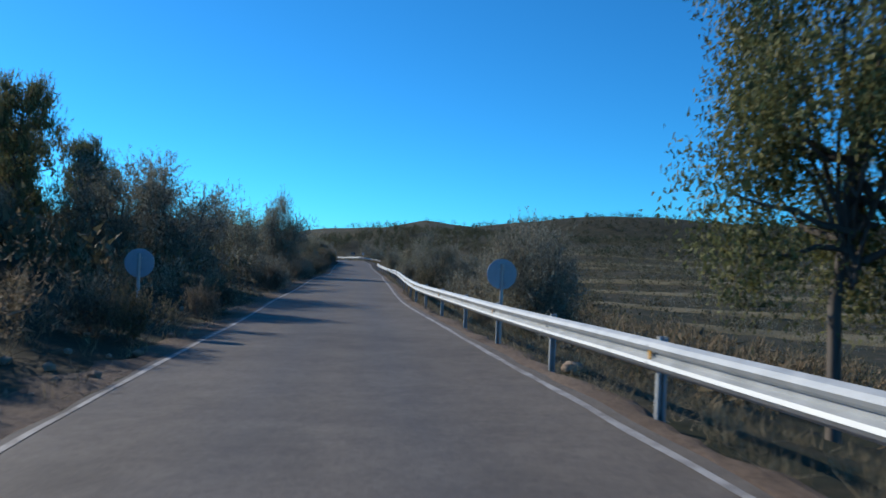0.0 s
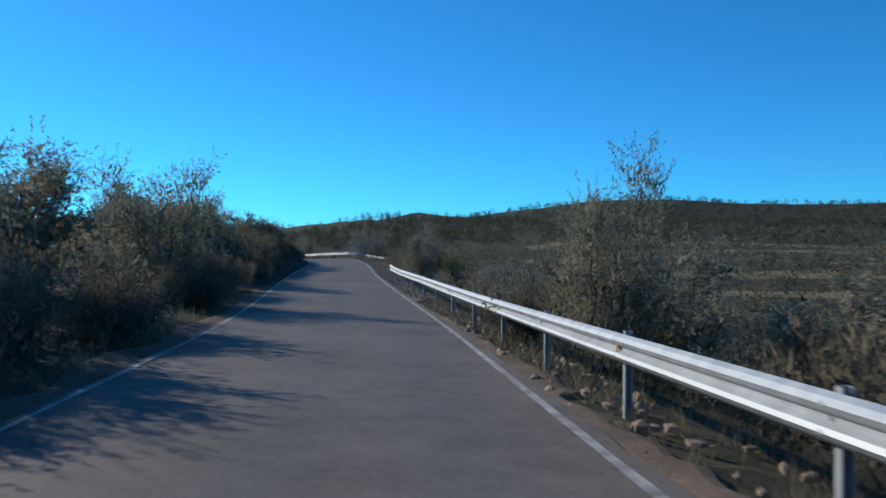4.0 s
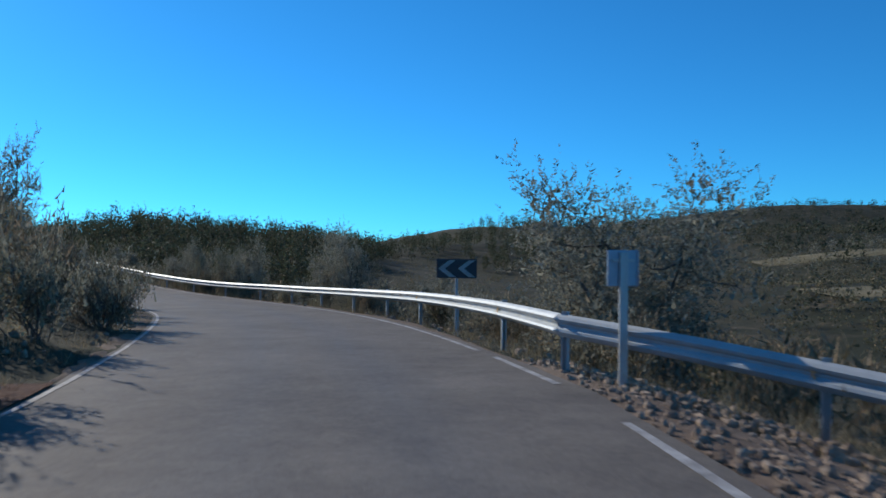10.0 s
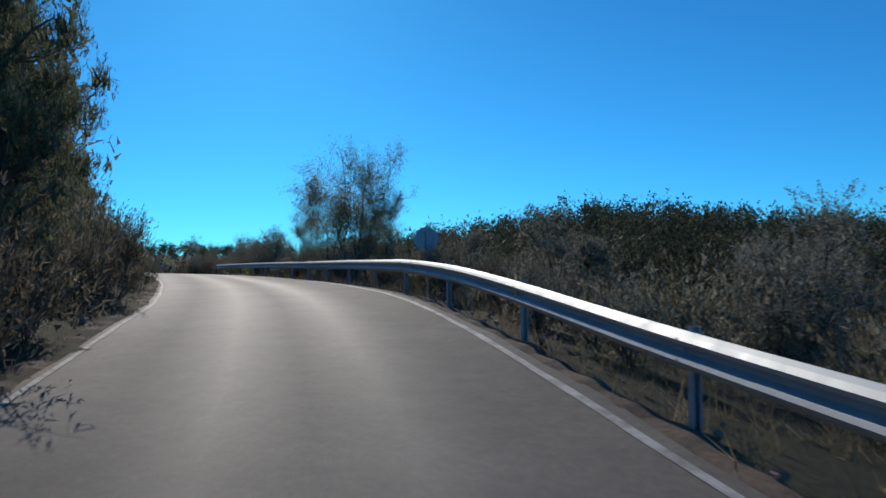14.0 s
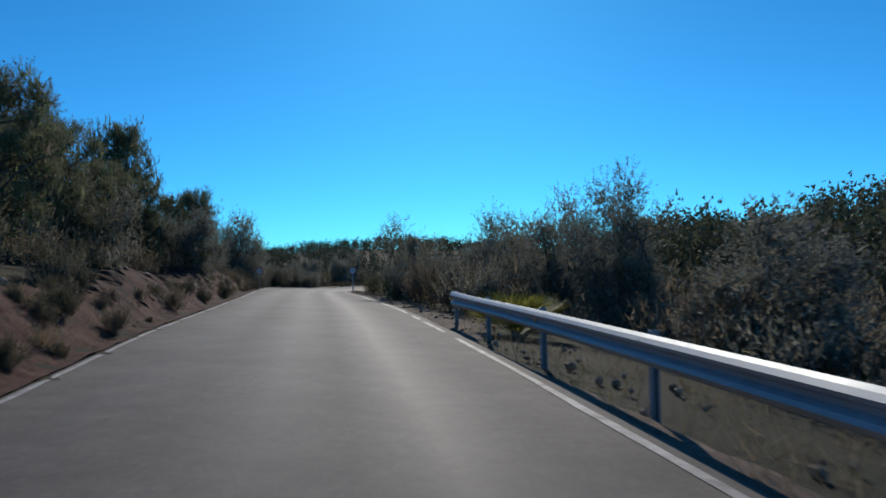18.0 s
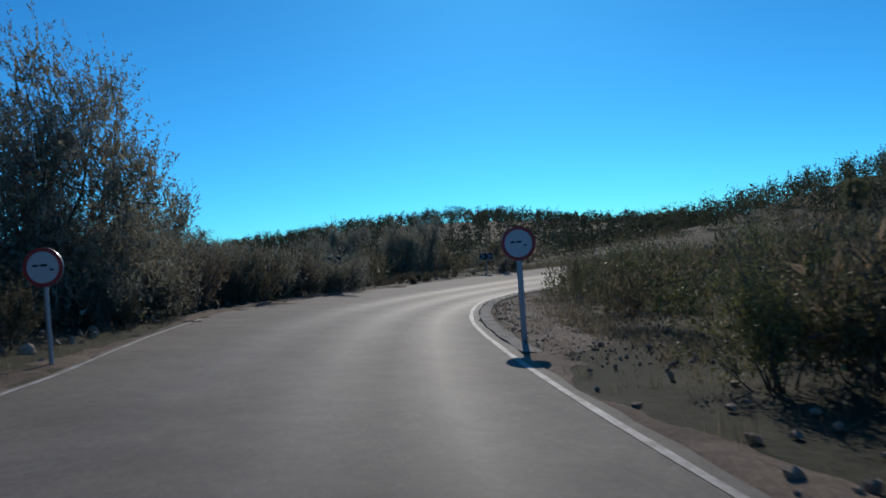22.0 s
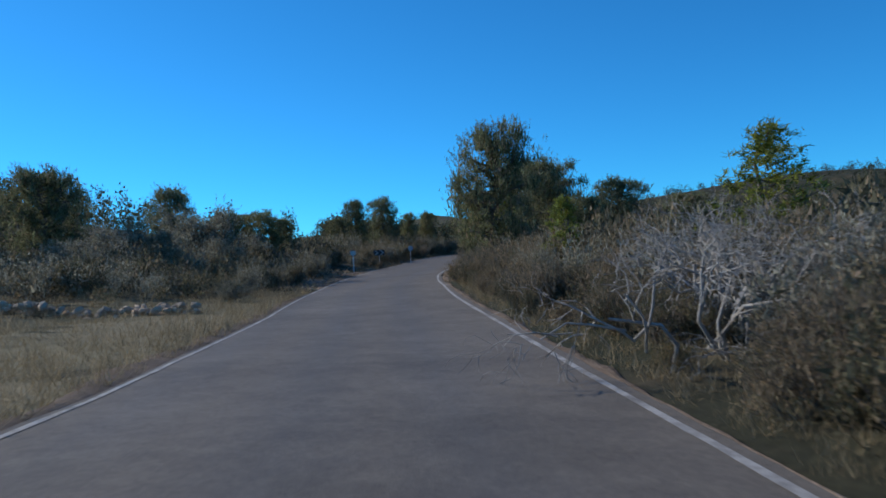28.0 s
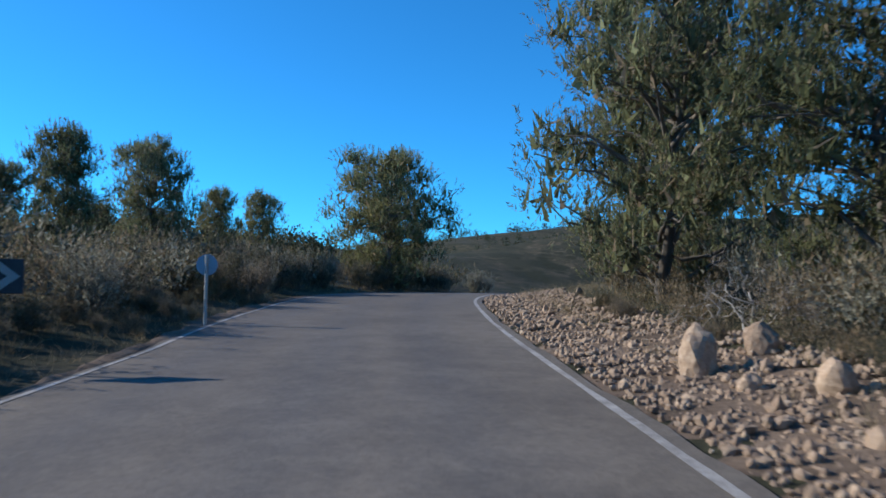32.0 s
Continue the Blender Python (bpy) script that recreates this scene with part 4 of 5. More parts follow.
def thicket(kinds, s0, s1, d0, d1, count, low, high, taper=0.0):
    """Scatters shrubs over a stretch of the roadside; taper makes those farther out taller."""
    for k in range(int(count * 0.85)):
        s, u = PLANT_RNG.uniform(s0, s1), PLANT_RNG.random()
        d = d0 + (d1 - d0) * u
        e = left_at(s) if d < 0 else right_at(s)
        h = PLANT_RNG.uniform(low, high) * (1 + taper * u)
        if h > 0.65 and any(a < s < b and reach < e + d < 0 for a, b, reach in CLEARED):
            continue
        if abs(d) > (2.1 if s < 170 else 2.7):
            x, y, _, _ = on_road(s, e + d)
            BACK.setdefault(kinds[int(PLANT_RNG.integers(0, len(kinds)))], []).append((x, y, h, h * PLANT_RNG.uniform(1.1, 1.6)))
            continue
        shrub(kinds[int(PLANT_RNG.integers(0, len(kinds)))], s, e + d, h, h * PLANT_RNG.uniform(1.0, 1.5))


def cover(name, label, mat, places, per, leaf, up=0.5, seed=1, tall=False, category="shrubs"):
    """Many plants that nobody could count, as one object. places: rows of x, y, height, width."""
    rng = np.random.default_rng(seed)
    p = np.array(places)
    z = land(p[:, 0], p[:, 1])
    n = len(p)
    v = rng.normal(size=(n, per, 3))
    v /= np.linalg.norm(v, axis=2)[:, :, None]
    v *= rng.uniform(0.55, 1.05, (n, per, 1))
    lump = 1 + 0.35 * np.sin(v[:, :, :1] * 5 + rng.uniform(0, 6, (n, 1, 1))) * np.sin(v[:, :, 1:2] * 4 + rng.uniform(0, 6, (n, 1, 1)))
    v *= lump
    if tall:
        h = (v[:, :, 2] + 1) / 2
        taper = 1 - 0.45 * np.clip(h, 0, 1)
        c = np.stack([v[:, :, 0] * p[:, 3:4] / 2 * taper, v[:, :, 1] * p[:, 3:4] / 2 * taper, (0.02 + 0.98 * h) * p[:, 2:3]], 2)
    else:
        c = np.stack([v[:, :, 0] * p[:, 3:4] / 2, v[:, :, 1] * p[:, 3:4] / 2, np.abs(v[:, :, 2]) * p[:, 2:3] * 0.9], 2)
    c += np.stack([p[:, 0], p[:, 1], z - 0.05], 1)[:, None, :]
    size = np.repeat(np.clip(p[:, 2], 0.5, 9) ** 0.5, per)[:, None]
    centres = c.reshape(-1, 3)
    vv, ff = blades(rng, centres, leaf[0], leaf[1], up)
    vv = np.repeat(centres, 3, 0) + (vv - np.repeat(centres, 3, 0)) * np.repeat(size, 3, 0)
    return tagged(new(name, mesh_of(name, vv, ff, [mat])), label, category, kind="stuff")

def bush_cover(name, label, mat, kind, places, per, larger, seed, category="shrubs"):
    """Many bushes as one object: each takes some of the leaves of a single shrub, made larger."""
    rng = np.random.default_rng(seed)
    p = np.array(places)
    z = land(p[:, 0], p[:, 1]) - 0.06
    out = []
    for i in range(4):
        if (kind, i) not in LEAVES:
            SHRUBS[kind, i] = make_shrub(kind, i)
    for (x, y, h, w), g in zip(p, z):
        a = LEAVES[kind, int(rng.integers(0, 4))]
        a = a[rng.choice(len(a), per)]
        mid = a.mean(1, keepdims=True)
        a = mid + (a - mid) * larger
        t = rng.uniform(0, 6.28)
        c, n = math.cos(t), math.sin(t)
        out.append(np.stack([(a[..., 0] * c - a[..., 1] * n) * w + x, (a[..., 0] * n + a[..., 1] * c) * w + y, a[..., 2] * h + g], -1))
    v = np.concatenate(out).reshape(-1, 3)
    return tagged(new(name, mesh_of(name, v, np.arange(len(v)).reshape(-1, 3), [mat])), label, category, kind="stuff")


# ---------------------------------------------------------------- crash barriers
def beam_profile():
    """Height and outward bulge of the two-wave beam."""
    return [(0.155, 0.0), (0.125, 0.042), (0.085, 0.078), (0.05, 0.062), (0.018, 0.006), (-0.018, 0.006), (-0.05, 0.062), (-0.085, 0.078), (-0.125, 0.042), (-0.155, 0.0)]


def beam(s_from, s_to, where, top, parent, steps=5, flare=0.0):
    prof = beam_profile()
    vs, fs = [], []
    n = 2 * len(prof)
    for i in range(steps + 1):
        s = s_from + (s_to - s_from) * i / steps
        x, y, z, rx, ry = where(s)
        grow = 1 + flare * (i / steps) ** 2
        ring = [(b, h) for h, b in prof] + [(b - 0.006, h) for h, b in reversed(prof)]
        for b, h in ring:
            vs.append((x - rx * b, y - ry * b, z + top - 0.155 + h * grow))
    for i in range(steps):
        for k in range(n):
            a, b = i * n + k, i * n + (k + 1) % n
            fs.append((a, b, b + n, a + n))
    ob = part("beam", mesh_of("beam", vs, fs, [ZINC]), None, parent)
    return ob


def barrier_post_mesh():
    """A rolled channel post, open towards the coming traffic."""
    bm = bmesh.new()
    box(bm, 0.08, 0.005, 1.6, (0, 0.03, -0.8))
    for x in (-0.04, 0.04):
        box(bm, 0.005, 0.06, 1.6, (x, 0, -0.8))
        box(bm, 0.022, 0.005, 1.6, (x * 0.82, -0.03, -0.8))
    me = bpy.data.meshes.new("post")
    bm.to_mesh(me); bm.free()
    me.materials.append(ZINC)
    return me


def reflector_mesh():
    bm = bmesh.new()
    box(bm, 0.012, 0.05, 0.085, (0, 0, 0), bevel=0.004)
    me = bpy.data.meshes.new("reflector")
    bm.to_mesh(me); bm.free()
    me.materials.append(AMBER)
    return me


def bolt_mesh():
    bm = bmesh.new()
    cylinder(bm, 0.016, 0.02, axis="X", sides=8)
    me = bpy.data.meshes.new("bolt")
    bm.to_mesh(me); bm.free()
    me.materials.append(ZINC)
    return me


POST, REFLECTOR, BOLT = barrier_post_mesh(), reflector_mesh(), bolt_mesh()


def barrier(label, s0, s1, where, top, spacing, end_flare=False, start_flare=False):
    x, y, z, _, _ = where(s0)
    thing = tagged(new("crash_barrier"), label, "guardrail", group="crash barriers along the road")
    count = max(1, round(abs(s1 - s0) / spacing))
    marks = np.linspace(s0, s1, count + 1)
    for i, s in enumerate(marks):
        x, y, z, rx, ry = where(s)
        turn = math.degrees(math.atan2(ry, rx))
        p = part("post", POST, None, thing)
        p.matrix_basis = pose(x + rx * 0.08, y + ry * 0.08, z + top + 0.03, 0, 0, turn)
        if i < count:
            last = end_flare and i == count - 1
            beam(s, marks[i + 1], where, top, thing, flare=0.25 if last else 0.0)
            for h in (0.07, -0.07, 0.0):
                b = part("bolt", BOLT, None, thing)
                o = 0.07 if h else 0.012
                b.matrix_basis = pose(x - rx * o, y - ry * o, z + top - 0.155 + h * 1.2, 0, 0, turn)
        if i % 2 == 1:
            r = part("reflector", REFLECTOR, None, thing, "amber reflector in the beam's groove")
            r.matrix_basis = pose(x - rx * 0.045, y - ry * 0.045, z + top - 0.155, 0, 0, turn)
    return thing


def beside_right(off):
    def where(s):
        x, y, z, head = on_road(s, right_at(s) + off(s))
        a = radians(head)
        return x, y, z, math.cos(a), math.sin(a)
    return where


SET_BACK = [(-40, 0.4), (10, 0.42), (30, 0.45), (45, 0.62), (60, 0.8), (96, 0.8), (104, 0.62), (111.6, 0.66), (166.6, 0.42), (171, 0.75), (180, 1.15), (197, 1.1), (204, 0.55), (215, 0.42), (235, 0.5), (260, 0.5), (273.4, 0.6)]
barrier("long galvanised steel crash barrier on posts beside the drop", -36.4, 111.6, beside_right(lambda s: float(table(SET_BACK, s))), 0.78, 4.0, end_flare=True)
barrier("galvanised steel crash barrier round the bend", 166.6, 273.4, beside_right(lambda s: float(table(SET_BACK, s))), 0.78, 4.0, end_flare=True)


def wing(s):
    u = (166.6 - s) / 9.0
    x, y, z, head = on_road(s, right_at(s) + 0.40 + 5.5 * u)
    a = radians(head - 31)
    return x, y, z - 0.95 * u, math.cos(a), math.sin(a)


barrier("short crash barrier wing turning off along the field track", 166.6, 160.6, wing, 0.78, 3.7)


# ---------------------------------------------------------------- signs
def stand(thing, high, box_pole=False, mat=None):
    bm = bmesh.new()
    if box_pole:
        box(bm, 0.11, 0.05, high + 0.5, (0, 0, high / 2 - 0.25), bevel=0.006)
    else:
        cylinder(bm, 0.035, high + 0.5, (0, 0, high / 2 - 0.25))
    part("pole", bm, mat or POLE, thing)


def disc_sign(s, d, centre, label, back=True, radius=0.3, turn=0.0, z_off=None):
    """A round sign: its back, or its red-rimmed face, towards the coming car."""
    x, y, z, head = spot(s, d)
    road_z = on_road(s, 0)[2]
    high = road_z + centre - z
    thing = tagged(new("road_sign"), label, "road sign", group="road signs")
    thing.matrix_basis = pose(x, y, z, 0, 0, head + turn)
    stand(thing, high + 0.2, radius > 0.31)
    way = 1 if back else -1
    bm = bmesh.new()
    cylinder(bm, radius, 0.022, (0, way * 0.035, high), "Y", 40)
    plate = part("plate", bm, BLUE_GREY, thing, "bare metal back of the plate" if back else "")
    bm = bmesh.new()
    r = bmesh.ops.create_circle(bm, segments=40, radius=radius)
    r2 = bmesh.ops.create_circle(bm, segments=40, radius=radius * 0.80)
    bmesh.ops.bridge_loops(bm, edges=[e for e in bm.edges])
    bmesh.ops.solidify(bm, geom=bm.faces[:], thickness=0.004)
    bmesh.ops.transform(bm, matrix=Matrix.Translation((0, way * 0.051, high)) @ Matrix.Rotation(radians(90), 4, "X"), verts=bm.verts)
    part("rim", bm, RED, plate, "red rim")
    bm = bmesh.new()
    cylinder(bm, radius * 0.8, 0.004, (0, way * 0.0495, high), "Y", 40)
    part("face", bm, WHITE, plate, "white face")
    if not back:
        for k, (w, h, zz) in enumerate(((0.09, 0.035, 0.03), (0.11, 0.035, 0.03), (0.06, 0.03, -0.04))):
            bm = bmesh.new()
            box(bm, w, 0.003, h, (-0.11 + 0.12 * k, way * 0.054, high + zz))
            part("bar", bm, BLACK, plate, "dark unreadable marking")
    bm = bmesh.new()
    box(bm, 0.12, 0.03, 0.04, (0, 0.0, high + 0.1), bevel=0.004)
    part("bracket", bm, POLE, thing)
    return thing


def square_sign(s, d, centre, label, wide=0.6, tall=0.6, turn=0.0, mat=None, pole=None):
    x, y, z, head = spot(s, d)
    high = on_road(s, 0)[2] + centre - z
    thing = tagged(new("road_sign"), label, "road sign", group="road signs")
    thing.matrix_basis = pose(x, y, z, 0, 0, head + turn)
    stand(thing, high + tall / 2 - 0.03, True, pole)
    bm = bmesh.new()
    box(bm, wide, 0.02, tall, (0, 0.034, high), bevel=0.008)
    plate = part("plate", bm, mat or BLUE_GREY, thing, "bare metal back of the plate")
    for dx in (-wide / 2 + 0.012, wide / 2 - 0.012):
        bm = bmesh.new()
        box(bm, 0.02, 0.02, tall - 0.02, (dx, 0.014, high))
        part("folded_edge", bm, mat or BLUE_GREY, plate)
    bm = bmesh.new()
    box(bm, 0.3, 0.025, 0.04, (0, 0.01, high + 0.1), bevel=0.003)
    part("bracket", bm, POLE, thing)
    return thing


def chevron_sign(s, d, centre, label, left, wide=0.95, tall=0.45, turn=0.0, at=None):
    """A dark panel with two white chevrons."""
    x, y, z, head = spot(s, d) if at is None else (*at, float(land(*at)[0]), 0)
    high = on_road(s, 0)[2] + centre - z
    thing = tagged(new("chevron_sign"), label, "road sign", group="bend chevrons")
    thing.matrix_basis = pose(x, y, z, 0, 0, head + turn)
    stand(thing, high + tall / 2 - 0.03)
    bm = bmesh.new()
    box(bm, wide, 0.02, tall, (0, -0.045, high), bevel=0.006)
    plate = part("panel", bm, BLACK, thing, "black panel")
    way = -1 if left else 1
    for k in (-1, 1):
        bm = bmesh.new()
        h, w, a = tall * 0.44, wide * 0.15, wide * 0.13
        c = k * wide * 0.24
        for sgn in (1, -1):
            q = [(c - way * w - way * a / 2, sgn * h), (c - way * w + way * a / 2 + way * 0.03, sgn * h), (c + way * w + way * a / 2, 0), (c + way * w - way * a / 2 - way * 0.03, 0)]
            f = bm.faces.new([bm.verts.new((px, -0.0585, high + pz)) for px, pz in q])
        bmesh.ops.solidify(bm, geom=bm.faces[:], thickness=0.002)
        part("chevron", bm, WHITE, plate, "white chevron")
    return thing


disc_sign(15.6, 3.05, 1.42, "round road sign seen from behind its post, by the barrier")
disc_sign(17.2, -4.3, 1.35, "round road sign seen from behind, among bushes")
square_sign(165.6, 3.75, 1.45, "square road sign seen from behind, beside the barrier corner", 0.42, 0.46)
chevron_sign(174.3, 3.85, 1.45, "chevron panel pointing round the bend by the barrier", True, turn=-14)
disc_sign(225.5, 3.6, 1.35, "round road sign seen from behind, past the barrier")
disc_sign(324.2, 2.5, 1.72, "round red-rimmed speed sign on a box pole", back=False, radius=0.34)
disc_sign(320.8, -5.1, 1.8, "round red-rimmed road sign on the bank", back=False)
square_sign(338.0, -8.6, 1.5, "square road sign seen from behind, among scrub", 0.5, 0.5)
chevron_sign(347.7, -8.6, 2.0, "chevron panel of the downhill bend among scrub", False, turn=28)
chevron_sign(363.0, -7.2, 1.75, "chevron panel of the downhill bend, in dry grass", False, turn=16)
square_sign(451.9, -5.5, 1.4, "small white panel on a white post by the track", 0.4, 0.34, mat=WHITE, pole=WHITE)
square_sign(457.8, -8.8, 1.15, "square grey road sign seen from behind, among scrub", 0.5, 0.5)
chevron_sign(458.5, -5.1, 1.15, "chevron panel of the last bend below pines", False, turn=14)
disc_sign(464.6, -3.7, 1.2, "round blue-grey road sign seen from behind on a pale post", radius=0.22)

# ---------------------------------------------------------------- painted edge lines, with gaps where the paint has worn away
for s0, s1 in ((-40, 96.5), (97.2, 163), (165.5, 168.5), (169.5, 269.5), (271, 274.5), (275.2, 277), (278.5, 500)):
    tagged(strip("edge_line", LINE, s0, s1, lambda s: right_at(s) - 0.055, lambda s: right_at(s) + 0.05, 0.006, wobble=0.02, cross=1),
           "worn white edge line on the asphalt", "road marking", group="edge lines", kind="structure")
for s0, s1 in ((-40, 110), (112, 330), (380, 500)):
    tagged(strip("edge_line", LINE, s0, s1, lambda s: left_at(s) - 0.03, lambda s: left_at(s) + 0.05, 0.006, wobble=0.02, cross=1),
           "worn white edge line on the asphalt", "road marking", group="edge lines", kind="structure")


# ---------------------------------------------------------------- trees and shrubs along the drive
L1 = ["scrub", "heath", "olive_bush"]
# first straight, bank on the one side and the drop on the other
tree("broadleaf", 12.0, 7.9, 9.6, 4.8, "large evergreen tree with drooping leaves below the barrier")
tree("broadleaf", 9.0, 9.6, 8.6, 4.6, "large evergreen tree with drooping leaves below the barrier")
for s, d, h, w in ((33.5, -7.5, 5.1, 4.6), (31, -9.0, 4.4, 4.0), (37, -9.5, 4.6, 4.6), (45, -9, 4.2, 4.4), (52, -8.5, 4.0, 4.4), (63.2, -6.5, 5.5, 5.0), (64.8, -6.3, 6.2, 3.4), (59, -8.5, 4.2, 4.2), (70, -7.6, 3.4, 3.8),
                   (76.6, -7.5, 3.4, 3.2), (83, -8.4, 3.4, 4.2), (89.4, -6.5, 4.1, 3.7), (96, -8.5, 3.4, 4.2), (103, -7.5, 3.2, 4.0), (109, -8.6, 1.7, 3.2), (113.5, -8.6, 2.5, 3.4), (126, -7.2, 2.7, 3.6), (130.5, -6.8, 2.6, 3.4),
                   (129.8, -7.5, 1.6, 3.4), (139.4, -6.8, 1.5, 2.4), (147, -8.5, 1.6, 2.6), (156, -9.5, 1.8, 2.8), (22, -10, 2.0, 3.2), (13, -8.5, 2.2, 3.2)):
    tree("olive", s, d, h, w)
for s, d, h, w in ((31.8, -13, 6.3, 3.4), (28, -14, 6.0, 3.4), (24.5, -15, 6.2, 3.6), (40, -13, 5.2, 2.8), (36, -15, 5.2, 3.2), (19, -15, 5.6, 3.6), (48, -15, 4.8, 3.2)):
    tree("pine", s, d, h, w)
for s, d, h, w in ((30.8, 7.0, 4.4, 4.2), (28.9, 6.7, 3.9, 3.2), (32.6, 7.6, 4.2, 3.6), (36, 7.4, 3.2, 4.0), (41, 7, 3.0, 4.0), (47, 8.5, 3.0, 4.0), (54.8, 5.4, 4.4, 3.8), (52, 8, 3.2, 3.6), (58, 7.4, 3.4, 3.6), (61, 7.6, 3.2, 3.8), (65, 6.2, 4.2, 4.2), (70, 7, 2.8, 3.8), (79.5, 6, 3.0, 4.0), (75, 8, 2.8, 4.0), (86, 8, 3.0, 4.0),
                   (92, 7, 3.2, 3.8), (114.6, 4.25, 3.7, 2.8), (77.8, 4.4, 4.3, 2.6), (103, 7.5, 2.6, 3.4), (109, 8.5, 2.4, 3.4)):
    tree("olive", s, d, h, w)
thicket(L1, -5, 30, -1.0, -3.6, 34, 0.8, 1.3, 0.2)
thicket(L1, 30, 105, -0.6, -3.2, 80, 0.8, 1.4, 0.5)
thicket(["scrub"], 104, 166, -1.0, -2.2, 110, 0.75, 1.2, 0.2)
thicket(["scrub", "scrub", "heath"], 100, 166, -1.8, -4.0, 64, 1.1, 1.9, 0.1)
thicket(L1, 0, 28, 1.5, 6, 24, 0.6, 1.0, 0.2)
thicket(["olive_bush", "heath", "scrub"], 28, 105, 1.4, 6, 66, 1.0, 1.8, 0.4)
thicket(["heath", "heath", "scrub"], 108, 164, 2.4, 5.5, 60, 0.5, 1.0, 0.2)
thicket(["heath", "scrub", "scrub"], 108, 164, 5, 12, 70, 0.8, 1.6, 0.2)
thicket(["heath", "scrub", "scrub", "lentisk"], 126, 160, 4.2, 9, 60, 1.2, 1.9, 0.2)
# round the first bend and up
thicket(L1, 166, 222, -0.7, -4.0, 46, 1.1, 1.9, 0.5)
thicket(L1, 222, 240, -0.8, -4.0, 20, 1.2, 2.0, 0.6)
thicket(L1, 240, 262, -2.3, -4.6, 34, 0.8, 1.5, 0.5)
thicket(L1, 168, 206, 2.1, 6, 40, 0.9, 1.6, 0.4)
thicket(L1, 206, 268, 1.4, 6, 54, 1.0, 1.8, 0.3)
for s, d, h, w in ((206, -6.6, 4.2, 3.8), (196, -9, 6.0, 4.4), (213, -7.5, 4.4, 3.6), (215.1, -5.8, 5.2, 3.4), (174.5, 8.4, 5.6, 5.8), (178, 10.5, 4.6, 4.6), (190.6, 5.6, 4.1, 2.4), (193.2, 5.8, 4.3, 2.4), (188, 8.5, 3.0, 3.4), (202, 9, 3.0, 3.4), (197, 9.5, 3.0, 3.6),
                   (208.4, 6.5, 4.0, 2.0), (206.6, 7, 4.6, 2.6), (210, 9, 4.4, 3.4), (215.1, 8, 4.6, 2.4), (220, 9, 3.8, 3.6), (228, 8.5, 3.4, 3.8), (236, 8, 3.4, 3.8), (248, 8, 3.2, 4.4), (251.2, 7, 3.4, 4.0), (260, 9, 3.6, 4.4),
                   (275.1, 8, 4.6, 3.2), (268, 8.5, 3.4, 3.6)):
    tree("olive", s, d, h, w)
for s, d, h, w in ((221.5, -4.9, 5.8, 3.6), (226, -6.4, 6.0, 4.4), (232, -7.4, 5.4, 4.2), (240, -7.6, 5.2, 4.0), (246, -8, 5.0, 4.2), (253.2, -7.6, 3.9, 3.6), (259, -8.2, 4.5, 3.8), (264.5, -7.0, 4.6, 3.4)):
    tree("pine", s, d, h, w)
tree("sparse", 245.7, 7, 8.2, 3.6)
tree("sparse", 250.1, 6, 7.2, 4.0)
tree("sparse", 244, 7.4, 5.6, 2.6)
tree("sparse", 253.6, 5.6, 5.4, 2.2)
tree("sparse", 248.5, 7.4, 6.0, 4.0)
# straight towards the sun
thicket(L1, 262, 318, -2.2, -5.5, 84, 0.7, 1.4, 0.6)
thicket(L1, 318, 334, -1.4, -5.5, 24, 0.9, 1.6, 0.5)
thicket(L1, 278, 294, 1.2, 7, 34, 1.2, 2.1, 0.3)
thicket(["scrub", "lentisk", "heath"], 294, 318, 1.4, 7, 48, 1.0, 1.6, 0.3)
for s, d, h, w in ((297, 4.9, 4.6, 4.0), (300, 8.5, 2.2, 3.4), (288.2, 8.2, 4.2, 4.4), (291, 8.5, 4.6, 4.2), (295, 7, 2.6, 3.4), (280.7, 8, 4.6, 3.2), (278.6, 9, 4.6, 3.4), (283.7, 8, 3.6, 3.4), (289.5, -5.9, 3.4, 3.8), (300, -8, 1.8, 3.0), (293, -8.4, 2.2, 3.2), (284, -8.6, 3.8, 4.0), (310, -9, 2.4, 3.4), (317, -8.6, 4.4, 3.6),
                   (328, -7.9, 6.8, 4.6), (326.4, -8.8, 6.2, 4.2), (333, -9.5, 4.0, 3.8)):
    tree("olive", s, d, h, w)
for s, d, h, w in ((288, -7.4, 3.8, 3.0), (285, -10.5, 5.4, 3.4), (290, -9.6, 4.4, 3.8), (299.5, -11, 8.0, 4.2), (282.9, -9.2, 5.0, 4.0), (276, -9.0, 5.2, 4.0), (319.4, -10, 7.4, 4.2), (322, -12.5, 7.2, 4.4), (314, -13, 4.5, 3.5)):
    tree("pine", s, d, h, w)
shrub("palm", 271.8, 4.2, 1.3, 2.2)
shrub("palm", 274.5, 5.2, 1.1, 1.8)
for k in range(170):
    s = PLANT_RNG.uniform(240, 316)
    o = PLANT_RNG.uniform(0.35, 1.7)
    x, y, z, _ = on_road(s, left_at(s) - o)
    h = PLANT_RNG.uniform(0.25, 0.75)
    f = min(1, (o - 0.3) / 1.35)
    tuft = shrub(("heath", "grass", "scrub")[k % 3], s, left_at(s) - o, h, h * 1.3, at=(x, y))
    tuft.location.z = max(tuft.location.z, z + 0.9 * f * f * (3 - 2 * f) - 0.12)
